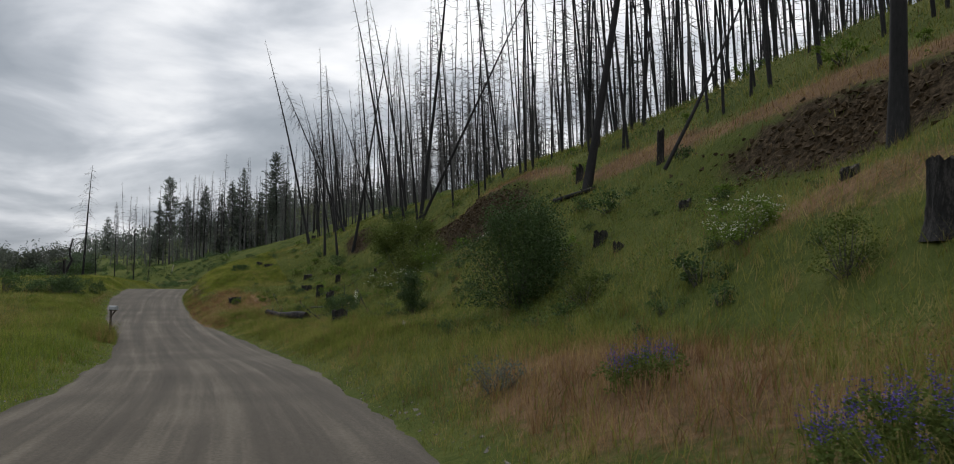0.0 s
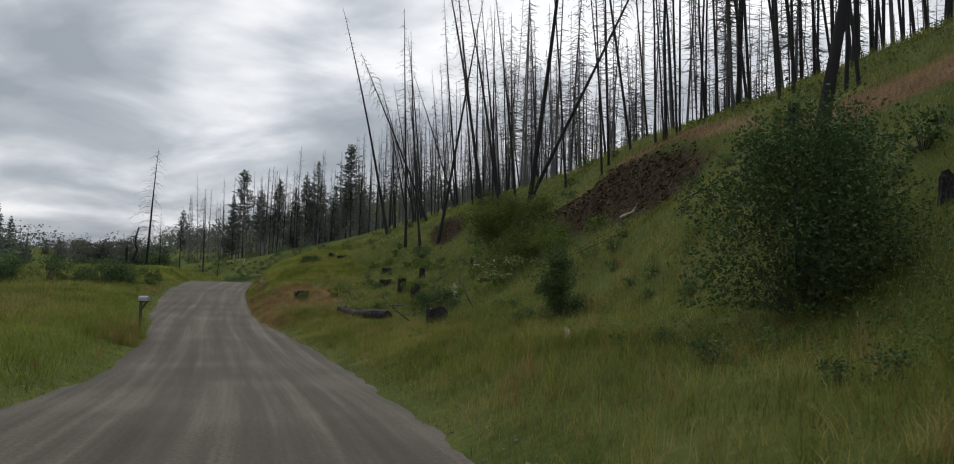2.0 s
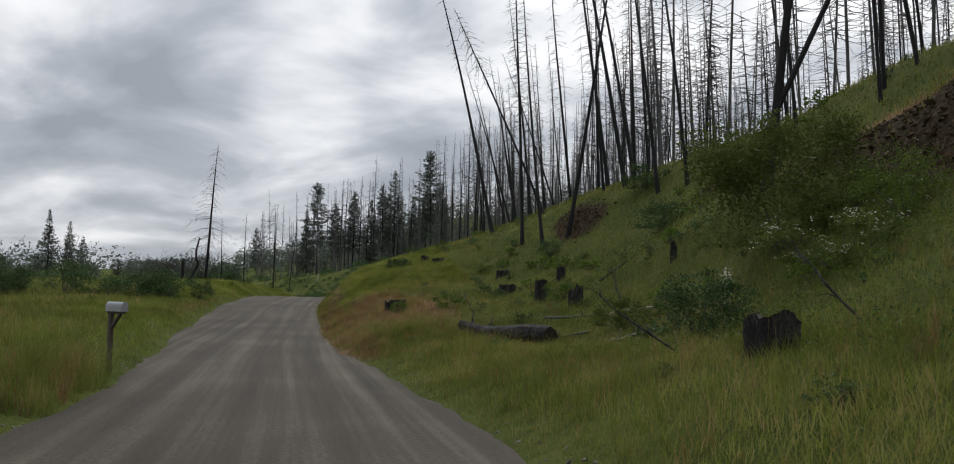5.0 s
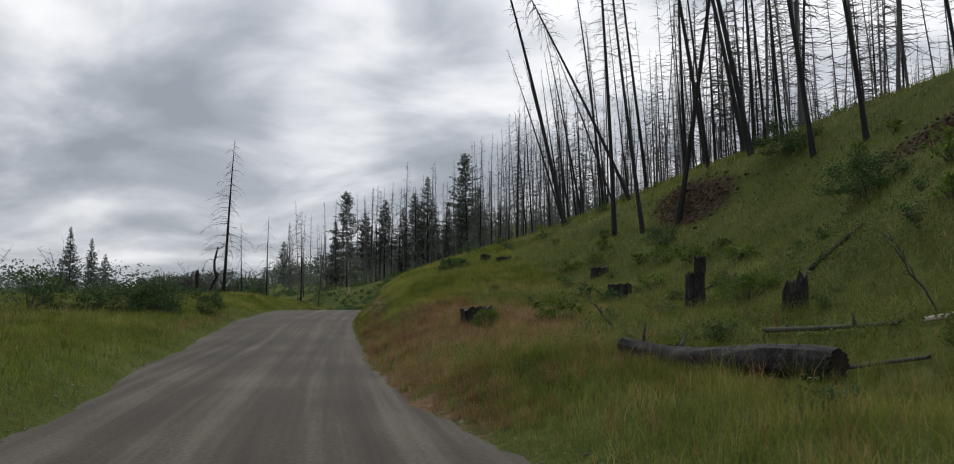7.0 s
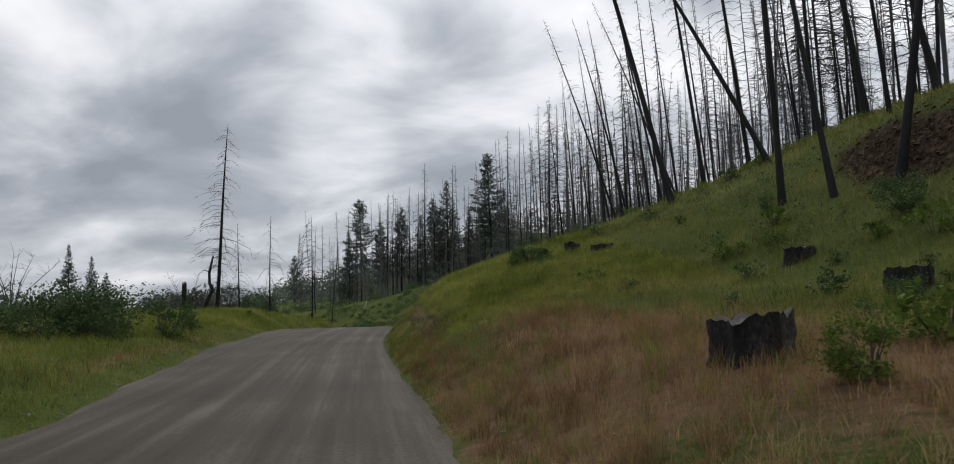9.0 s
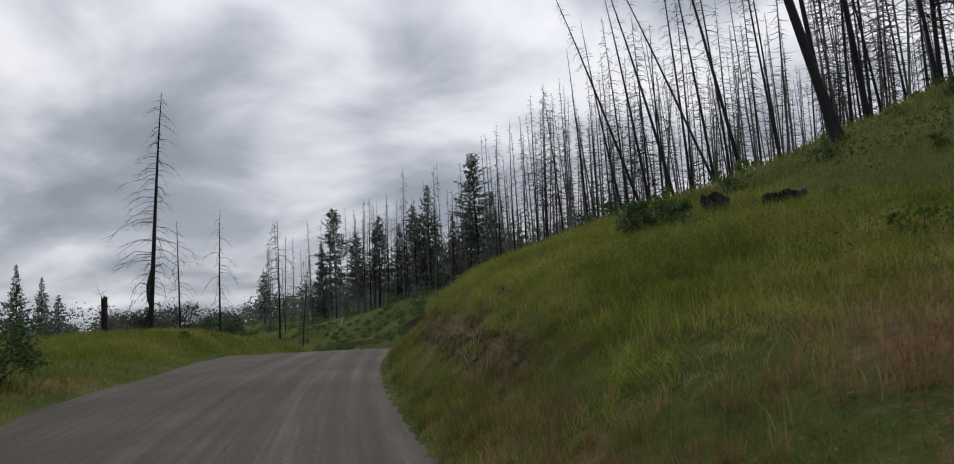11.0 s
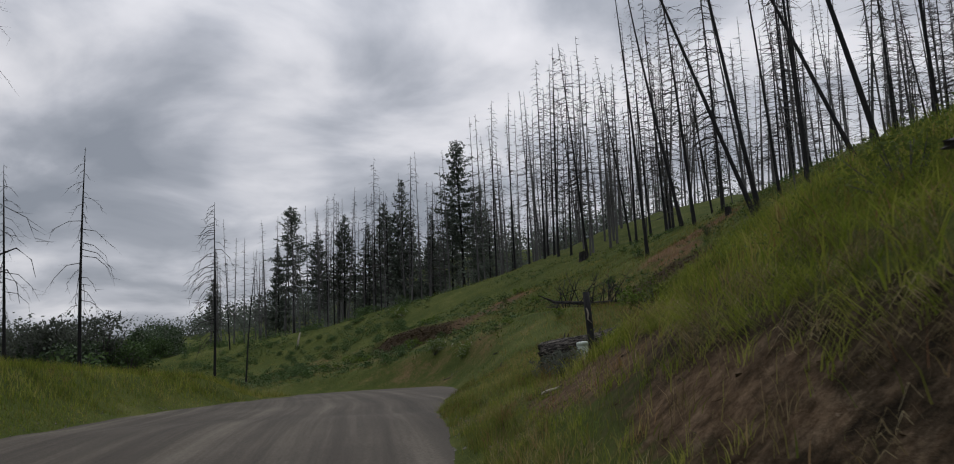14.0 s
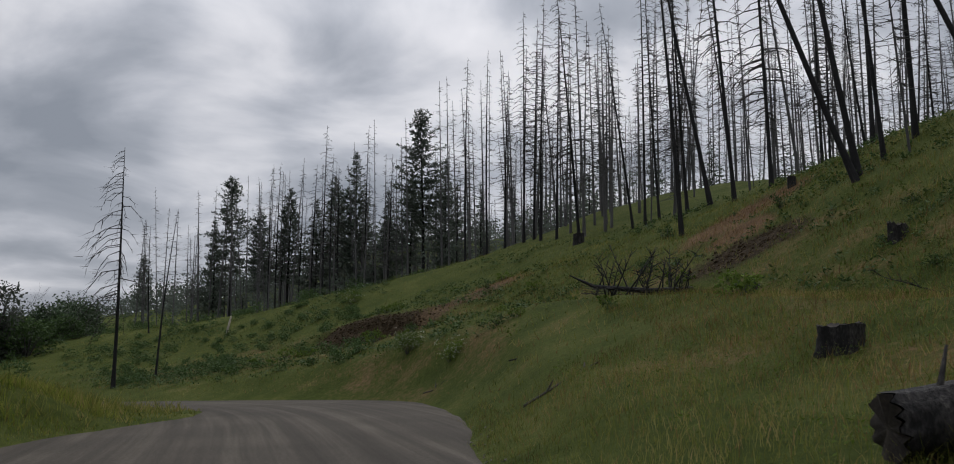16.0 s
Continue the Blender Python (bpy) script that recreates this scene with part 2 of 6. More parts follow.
# Distance of the road's two edges from the wheel track, by station
EDGE_S = [0, 14, 28, 38, 50, 58, 66, 85, 105, 118, 126, 130, 133, 137, 140, 143, 147, 151, 158, 168]
EDGE_R = [1.7, 1.8, 2.3, 2.7, 2.4, 1.7, 1.3, 1.1, 1.0, 1.6, 2.4, 3.1, 3.9, 4.8, 5.5, 6.2, 6.7, 6.4, 4.6, 2.6]
EDGE_L = [4.1, 4.0, 3.7, 3.4, 3.4, 3.7, 4.4, 5.4, 6.1, 6.8, 7.0, 6.5, 5.2, 3.9, 2.4, 1.4, 0.6, 1.6, 3.0, 3.4]
# The foot of the slopes follows the road less closely than its worn edge does
FOOT_S = [0, 14, 28, 38, 50, 58, 66, 85, 105, 118, 126, 140]
FOOT_R = [1.7, 1.8, 2.3, 2.7, 2.4, 1.7, 1.3, 1.1, 1.0, 1.5, 2.3, 2.6]
FOOT_L = [4.1, 4.0, 3.7, 3.4, 3.4, 3.7, 4.4, 5.4, 6.0, 5.3, 3.7, 3.4]

# Heights over the road: right of it (hillside) and left of it (meadow), by stations along the road
STATIONS = [-40, 25, 34, 45, 53, 60, 70, 82, 90, 107, 114, 122, 145, 165, 188, 230]
RIGHT_D = [2.7, 5, 8, 12, 16, 24, 35, 120]
RIGHT_H = [
    [0, 0.61, 1.18, 4.08, 6.93, 12.1, 15.59, 19.06],
    [0, 0.91, 1.26, 4.55, 6.82, 12.62, 15.4, 19.09],
    [0, 0.88, 1.67, 4.75, 7.6, 12.9, 15.38, 19.1],
    [0, 0.66, 1.53, 4.14, 7.22, 12.04, 15.14, 19.07],
    [0, 0.47, -0.15, 1.44, 5.98, 10.87, 14.91, 18],
    [0, 0.85, 0.42, 1.78, 5.65, 11.83, 15.11, 18.02],
    [0, 1, 1.34, 1.25, 2.46, 9.64, 13.9, 17],
    [0, 1.06, 1.58, 1.94, 4.12, 10.12, 13.73, 17.06],
    [0, 2.11, 2.83, 3.44, 5.73, 9.25, 13.05, 16.01],
    [0, 2.61, 3.72, 5.18, 6.14, 8.99, 12.76, 15.95],
    [0, 0.35, 1.2, 2.48, 2.57, 8.25, 13.16, 16.02],
    [0, 0.81, 1.14, 2.26, 2.49, 7.82, 14.24, 16.26],
    [0, 0.98, 1.94, 3.84, 3.4, 8.09, 13.78, 15.07],
    [0, 0.65, 1.28, 2.45, 3.04, 5.65, 8.48, 12.59],
    [0, 0.22, 0.43, 0.8, 1.37, 3.14, 7.45, 11.2],
    [0, 0.24, 0.35, 0.55, 0.88, 1.62, 3.27, 9.06],
]
LEFT_D = [2.9, 5, 10, 20, 40, 80]
LEFT_S = [0, 35, 70, 90, 105, 115, 125, 137, 150]
LEFT_H = [
    [0, -0.1, -0.2, -0.3, -0.5, -1.2],
    [0, 0.45, 0.7, 0.5, 0.2, -0.4],
    [0, 0.5, 0.6, 0.6, 0.7, 0.2],
    [0, 0.48, 0.65, 0.94, 0.96, 0.2],
    [0, 0.52, 0.62, 1.07, 1.04, 0.2],
    [0, 0.85, 0.85, 1.14, 0.98, 0.25],
    [0, 1.05, 1.9, 1.25, 0.87, 0.3],
    [0, 1.15, 1.25, 1.04, 0.71, 0.25],
    [0, 0.6, 0.6, 0.88, 0.57, 0.2],
]


def raster(stations, ds, table, s_axis, d_axis):
    rows = np.array([np.interp(d_axis, ds, r) for r in table])
    g = np.array([np.interp(s_axis, stations, rows[:, j]) for j in range(len(d_axis))]).T
    k = np.ones(9) / 9
    for _ in range(2):
        g = np.apply_along_axis(lambda v: np.convolve(np.pad(v, 4, mode="edge"), k, "valid"), 0, g)
    kd = np.ones(3) / 3
    return np.apply_along_axis(lambda v: np.convolve(np.pad(v, 1, mode="edge"), kd, "valid"), 1, g)


S_AXIS, D_AXIS = np.arange(-80, 330, 1.0), np.arange(0, 121, 0.5)
RIGHT_G = raster(STATIONS, RIGHT_D, RIGHT_H, S_AXIS, D_AXIS)
LEFT_G = raster(LEFT_S, LEFT_D, LEFT_H, S_AXIS, D_AXIS)


def lookup(g, s, d):
    a = np.clip(s - S_AXIS[0], 0, len(S_AXIS) - 1.001)
    b = np.clip(d / 0.5, 0, len(D_AXIS) - 1.001)
    i, j = a.astype(int), b.astype(int)
    u, v = a - i, b - j
    return g[i, j] * (1 - u) * (1 - v) + g[i + 1, j] * u * (1 - v) + g[i, j + 1] * (1 - u) * v + g[i + 1, j + 1] * u * v


def along(x, y):
    """Station along the road, distance right of its crown, and the road's height there."""
    x, y = np.atleast_1d(np.asarray(x, float)), np.atleast_1d(np.asarray(y, float))
    s, d, z = np.empty_like(x), np.empty_like(x), np.empty_like(x)
    for c in range(0, len(x), 4000):
        k = slice(c, c + 4000)
        i = np.argmin((x[k, None] - LINE[None, :, 0]) ** 2 + (y[k, None] - LINE[None, :, 1]) ** 2, axis=1)
        dx, dy = x[k] - LINE[i, 0], y[k] - LINE[i, 1]
        s[k] = ARC[i] + dx * TAN[i, 0] + dy * TAN[i, 1]
        off = np.hypot(dx, dy)
        side = dx * RIGHT[i, 0] + dy * RIGHT[i, 1]
        d[k] = np.where(np.abs(side) < 6, side, np.sign(side) * off)
        z[k] = np.interp(s[k], ARC, LINE[:, 2])
    return s, d, z


def wave(x, y):
    return (0.5 * np.sin(x * 0.31 + 1.3 * np.sin(y * 0.17)) + 0.5 * np.sin(y * 0.27 + 1.1 * np.sin(x * 0.23 + 2)) + 0.35 * np.sin(x * 0.83 + y * 0.61) + 0.3 * np.sin(y * 1.13 - x * 0.77)) / 1.65


# steep bare faces on the slope: station, distance, half-length, height of the step
FACES = [(19.5, 14.4, 5.5, 1.5), (44.5, 15.0, 6.5, 1.9), (84, 17.0, 4.5, 1.2), (166.5, 17.0, 6.5, 1.7)]


def height(x, y):
    s, d, z = along(x, y)
    x, y = np.atleast_1d(x), np.atleast_1d(y)
    w = np.clip((-d - 4) / 18, 0, 1)
    z = z + (np.maximum(z, -1.9) - z) * w * w * (3 - 2 * w)          # the meadow does not follow the road downhill
    er, el = np.interp(s, EDGE_S, EDGE_R), np.interp(s, EDGE_S, EDGE_L)
    out = np.where(d > 0, d - er, -d - el)                     # metres outside the road's edge
    fr, fl = np.interp(s, FOOT_S, FOOT_R), np.interp(s, FOOT_S, FOOT_L)
    h = np.where(d > 0, lookup(RIGHT_G, s, np.maximum(d - fr + 2.7, 0)), lookup(LEFT_G, s, np.maximum(-d - fl + 2.9, 0)))
    h = h * np.where((er > fr + 0.3) & (d > 0) | (el > fl + 0.3) & (d <= 0), np.clip(out / 2.5, 0, 1), 1)
    for fs, fd, fa, step in FACES:
        h = h + 0.5 * step * np.tanh((d - fd) / 0.6) * np.exp(-((s - fs) / fa) ** 4 - ((d - fd) / 4.5) ** 2)
    h = h + 11 * np.exp(-(np.minimum(x + 15, 0) / 30) ** 2 - (np.minimum(y - 215, 0) / 30) ** 2) * (d > 0)          # wooded shoulder of the hill
    knoll = np.clip((d - 2.8) / 2.7, 0, 1) * np.clip((22 - d) / 10, 0, 1)
    h = h + 0.8 * np.exp(-np.abs((s - 110.7) / 4.0) ** 3) * knoll * knoll * (3 - 2 * knoll)          # grassy shoulder above the cut bank
    far = np.clip((np.hypot(x + 40, y - 90) - 260) / 300, 0, 1)
    rough = np.clip(out / 6, 0, 1)
    h = h + rough * 0.28 * wave(x, y) * np.clip(out / 14, 0.3, 1)
    sunk = -0.14 * np.clip((0.35 - out) / 0.5, 0, 1)
    bearing, away = np.degrees(np.arctan2(x + 33, np.maximum(y - 98, 1.0))), np.hypot(x + 33, y - 98)
    w = np.clip((away - 225) / 100, 0, 1) * (y > 98)
    rise = np.interp(bearing, [-28, -22.7, -18.6, -15.5, -11.6, -7.6, 0, 12], [0, 1.5, 8, 11, 22, 26, 24, 10]) * w * w * (3 - 2 * w)   # wooded hill that closes the valley
    ridge = 2.0 * wave(x * 0.03, y * 0.03) * np.clip((y - 350) / 300, 0, 1)
    return (z + h + sunk) * (1 - far) + far * (np.where((d > 0) & (x > -0.45 * y), 14.0, 0.0) * np.clip(np.abs(d) / 200, 0, 1) + ridge - 2) + rise


def at(x, y):
    return float(height(x, y)[0])


def spot(s, d):
    """World x, y of a place given by its station and its distance right of the road's crown."""
    i = int(np.clip(np.searchsorted(ARC, s), 0, len(ARC) - 1))
    p = LINE[i, :2] + (s - ARC[i]) * TAN[i] + d * RIGHT[i]
    return float(p[0]), float(p[1])


def axis(lo, hi, step, far_lo, far_hi):
    mid = list(np.arange(lo, hi + step / 2, step))
    a, st = [], step
    p = lo
    while p > far_lo:
        st *= 1.13
        p -= st
        a.append(p)
    b, st = [], step
    p = mid[-1]
    while p < far_hi:
        st *= 1.13
        p += st
        b.append(p)
    return np.array(a[::-1] + mid + b)


# dry-grass and bare-soil places: station, distance, half-length, half-width
DRY = [(20, 16.2, 6.5, 1.0), (44.5, 16.8, 6.5, 0.8), (50.5, 17.5, 4.5, 0.9), (31, 16.3, 4.5, 1.2), (9.5, 3.8, 5, 1.4, 0.8), (11, 4.6, 2.8, 1.7), (7, 6.4, 4, 1.0, 0.4), (13.5, 10.5, 2.5, 1.2, 0.6), (70.5, 4.6, 7.5, 2.4), (77.5, 4.2, 5, 1.4, 0.8), (68, 1.8, 18, 0.55, 0.85), (40, -10.5, 30, 2.5, 0.55),
       (92, -6.6, 16, 0.6, 0.5), (172, 14, 26, 9, 0.42), (150, 8, 13, 4, 0.38), (128, 10, 14, 5, 0.34), (142, 18, 16, 8, 0.36), (148.8, 26.5, 1.6, 4), (146.3, 22.6, 1.2, 1.6), (163.4, 24.5, 2.5, 2.0, 0.8), (60, -7.5, 12, 1.2, 0.4), (25, -9, 14, 2.0, 0.4)]
SOIL = [(18.3, 14.2, 4.6, 1.1), (42, 14.8, 3.6, 0.95), (47, 15.2, 5.0, 1.0), (53, 15.9, 3.0, 0.8), (84, 17.1, 4.2, 1.1), (67.5, 18.5, 3.0, 1.0), (88, 2.3, 3.0, 0.45, 0.75), (93, 2.25, 4.0, 0.5, 0.9), (99, 2.15, 4.0, 0.55, 0.95), (92, 2.9, 1.2, 0.5, 0.75), (96.3, 2.8, 1.0, 0.45, 0.7),
        (104, 2.3, 4.0, 0.5, 0.9), (110, 2.9, 4.5, 0.65, 0.9), (111, 4.0, 1.6, 0.5, 0.8), (166.5, 17.4, 5.5, 1.8), (143.8, 20.2, 1.5, 2.3)]

# reddish-brown crumbling subsoil
RUST = [(100.6, 2.05, 2.5, 0.4, 0.7), (105.5, 2.2, 1.8, 0.4, 0.7), (110, 2.6, 2.6, 0.55, 0.85), (112.4, 3.1, 1.8, 0.5, 0.75), (163.0, 21.5, 1.8, 2.8), (162.0, 18.2, 1.2, 1.4, 0.8)]


def mask(s, d, places):
    out = np.zeros_like(s)
    for ps, pd, a, b, *k in places:
        r = np.sqrt(((s - ps) / a) ** 2 + ((d - pd) / b) ** 2)
        out = np.maximum(out, np.clip(1.5 - r, 0, 1) * (k[0] if k else 1))
    return out


def mesh_object(name, verts, faces, mat, parent=None, smooth=True):
    me = bpy.data.meshes.new(name)
    me.from_pydata([tuple(v) for v in verts], [], faces)
    me.materials.append(mat)
    if smooth:
        me.polygons.foreach_set("use_smooth", [True] * len(me.polygons))
    ob = new(name, me)
    ob.parent = parent
    return ob


SHEET = []


def lie(x, y):
    """Height of the ground sheet itself at x, y."""
    xs, ys, z = SHEET
    i, j = np.clip(np.searchsorted(xs, x) - 1, 0, len(xs) - 2), np.clip(np.searchsorted(ys, y) - 1, 0, len(ys) - 2)
    u, v = (x - xs[i]) / (xs[i + 1] - xs[i]), (y - ys[j]) / (ys[j + 1] - ys[j])
    return z[j, i] * (1 - u) * (1 - v) + z[j, i + 1] * u * (1 - v) + z[j + 1, i] * (1 - u) * v + z[j + 1, i + 1] * u * v


def finer(a, lo, hi):
    """Halves the steps of an axis between lo and hi, where the cut bank stands."""
    k = a[(a > lo) & (a < hi)]
    return np.sort(np.concatenate([a, (k[1:] + k[:-1]) / 2]))


def build_ground():
    xs, ys = axis(-70, 40, 0.7, -2400, 2400), axis(-10, 160, 0.7, -1500, 3200)
    xs, ys = finer(xs, -46, -22), finer(ys, 82, 124)
    gx, gy = np.meshgrid(xs, ys)
    fx, fy = gx.ravel(), gy.ravel()
    z = height(fx, fy)
    nx, ny = len(xs), len(ys)
    SHEET.extend((xs, ys, z.reshape(ny, nx)))
    faces = [(j * nx + i, j * nx + i + 1, (j + 1) * nx + i + 1, (j + 1) * nx + i) for j in range(ny - 1) for i in range(nx - 1)]
    ob = mesh_object("ground", np.stack([fx, fy, z], 1), faces, ground_material())
    s, d, _ = along(fx, fy)
    for nm, places in (("dry", DRY), ("soil", SOIL), ("rust", RUST)):
        a = ob.data.attributes.new(nm, "FLOAT", "POINT")
        a.data.foreach_set("value", mask(s, d, places).astype(np.float32))
    return tagged(ob, "grassy green hillside and meadow with dry patches and bare soil", "ground", kind="structure")


def build_road():
    verts, uvs = [], []
    ws = np.linspace(0, 1, 45)
    for i in range(len(LINE)):
        s = ARC[i]
        er = np.interp(s, EDGE_S, EDGE_R) + 0.25 + 0.10 * math.sin(s * 0.61) + 0.07 * math.sin(s * 1.7)
        el = np.interp(s, EDGE_S, EDGE_L) + 0.25 + 0.12 * math.sin(s * 0.47 + 1) + 0.07 * math.sin(s * 1.5)
        for w in ws:
            d = -el + w * (el + er)
            rut = -0.02 * sum(math.exp(-((d - c) / 0.2) ** 2) for c in (0.75, -0.85, -2.3, -3.6))
            edge = min(d + el, er - d)
            p = LINE[i, :2] + d * RIGHT[i]
            verts.append((p[0], p[1], LINE[i, 2] - 0.13 * max(0, 1 - edge / 0.3) + 0.03 * math.sin(math.pi * w) + rut))
            uvs.append((d, s))
    ds = ws
    n = len(ds)
    faces = [(i * n + j, i * n + j + 1, (i + 1) * n + j + 1, (i + 1) * n + j) for i in range(len(LINE) - 1) for j in range(n - 1)]
    ob = mesh_object("road", verts, faces, road_material())
    layer = ob.data.uv_layers.new(name="along")
    idx = np.empty(len(ob.data.loops), int)
    ob.data.loops.foreach_get("vertex_index", idx)
    layer.data.foreach_set("uv", np.array(uvs)[idx].ravel())
    return tagged(ob, "grey-brown gravel forest road with pale wheel tracks", "road", kind="structure")


build_ground()
build_road()


# ---- trees ----
def tube(verts, faces, pts, radii, sides):
    """Adds a tapered tube along pts to the lists."""
    base = len(verts)
    pts = [Vector(p) for p in pts]
    for i, (p, r) in enumerate(zip(pts, radii)):
        t = (pts[min(i + 1, len(pts) - 1)] - pts[max(i - 1, 0)]).normalized()
        a = t.orthogonal().normalized()
        b = t.cross(a)
        for k in range(sides):
            q = 2 * math.pi * k / sides
            verts.append(p + r * (math.cos(q) * a + math.sin(q) * b))
    for i in range(len(pts) - 1):
        for k in range(sides):
            k2 = (k + 1) % sides
            faces.append((base + i * sides + k, base + i * sides + k2, base + (i + 1) * sides + k2, base + (i + 1) * sides + k))
    if sides > 3:
        faces.append(tuple(base + (len(pts) - 1) * sides + k for k in range(sides)))


def spike(verts, faces, a, b, r):
    """A thin three-sided twig from a to a point at b."""
    t = (b - a).normalized()
    u = t.orthogonal().normalized()
    w = t.cross(u)
    n = len(verts)
    verts += [a + r * u, a - r * (0.5 * u - 0.87 * w), a - r * (0.5 * u + 0.87 * w), b]
    faces += [(n, n + 1, n + 3), (n + 1, n + 2, n + 3), (n + 2, n, n + 3)]


def trunk_mesh(rng, tall, radius, sides=8, bend=0.012, top=0.12):
    verts, faces = [], []
    ph, amp = rng.uniform(0, 6), rng.uniform(0.3, 1) * bend * tall
    pts, rad = [], []
    for i in range(11):
        u = i / 10
        pts.append((amp * math.sin(u * 3 + ph) - amp * math.sin(ph), amp * math.cos(u * 2.4 + ph) - amp * math.cos(ph), -0.5 + u * (tall + 0.5)))
        rad.append(radius * (1.25 if i == 0 else (1 - u) ** 0.85 * (1 - top) + top * 0.25) + 0.008)
    tube(verts, faces, pts, rad, sides)
    return verts, faces, pts


def point_on(pts, z):
    for a, b in zip(pts, pts[1:]):
        if a[2] <= z <= b[2]:
            u = (z - a[2]) / (b[2] - a[2])
            return Vector(a).lerp(Vector(b), u)
    return Vector(pts[-1])


def dead_tree(seed, tall, radius, start=0.35, count=70, reach=1.8, droop=0.3, side=None, twigs=3, thin=1.0):
    """A burned conifer: an Empty at its foot with trunk and fine bare branches. side: azimuth that most branches point to."""
    rng = random.Random(seed)
    root = new("dead_tree")
    v, f, pts = trunk_mesh(rng, tall, radius)
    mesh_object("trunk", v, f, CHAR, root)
    bv, bf = [], []
    for i in range(count):
        u = start + (0.995 - start) * (i + rng.random()) / count
        p = point_on(pts, u * tall)
        q = rng.uniform(0, 2 * math.pi) if side is None or rng.random() < 0.25 else side + rng.gauss(0, 0.5)
        low = min(1.0, 0.35 + (u - start) / 0.18)          # the lowest branches are broken short
        ln = reach * (0.10 + 0.90 * (1 - u) ** 0.75) * rng.choice((rng.uniform(0.15, 0.6), rng.uniform(0.7, 1.15), rng.uniform(0.7, 1.15))) * low
        out = Vector((math.cos(q), math.sin(q), 0))
        rise = rng.uniform(-0.12, 0.22)
        path = [p + out * ln * w + Vector((0, 0, ln * (rise * w - droop * w ** 2.4))) for w in (0, 0.4, 0.75, 1.0)]
        path[2] += Vector((rng.gauss(0, 0.05), rng.gauss(0, 0.05), rng.gauss(0, 0.04))) * ln
        path[-1] += Vector((rng.gauss(0, 0.08), rng.gauss(0, 0.08), rng.gauss(0, 0.08))) * ln
        r0 = (0.017 + 0.007 * ln) * thin
        tube(bv, bf, path[:3], [r0, r0 * 0.7, r0 * 0.45], 3)
        spike(bv, bf, path[2], path[3], r0 * 0.45)
        for _ in range(twigs if ln > 0.5 else 1):
            k = rng.randint(0, 2)
            b0 = path[k].lerp(path[k + 1], rng.random())
            tip = b0 + (out * 0.7 + Vector((rng.gauss(0, 0.6), rng.gauss(0, 0.6), rng.uniform(-1.2, 0.1)))) * (0.1 + ln * 0.22)
            spike(bv, bf, b0, tip, max(0.009, r0 * 0.45) * thin)
    tagged(mesh_object("bare_crown", bv, bf, GREYWOOD, root), "bare brittle grey branches", kind="stuff")
    return root


def clump(verts, faces, rng, centre, size, count, flat=0.5, leaf=1.0):
    """A tuft of small pointed leaves or needle sprays round centre."""
    for _ in range(count):
        o = Vector((rng.gauss(0, 1), rng.gauss(0, 1), rng.gauss(0, flat))) * size * 0.5
        a = Vector((rng.gauss(0, 1), rng.gauss(0, 1), rng.gauss(0, 0.6))).normalized()
        b = a.orthogonal().normalized()
        b.rotate(Matrix.Rotation(rng.uniform(0, 6.3), 3, a))
        ln = size * leaf * rng.uniform(0.3, 0.6)
        n = len(verts)
        c = centre + o
        verts += [c - a * ln * 0.5, c + b * ln * 0.28, c + a * ln * 0.5, c - b * ln * 0.28]
        faces.append((n, n + 1, n + 2, n + 3))


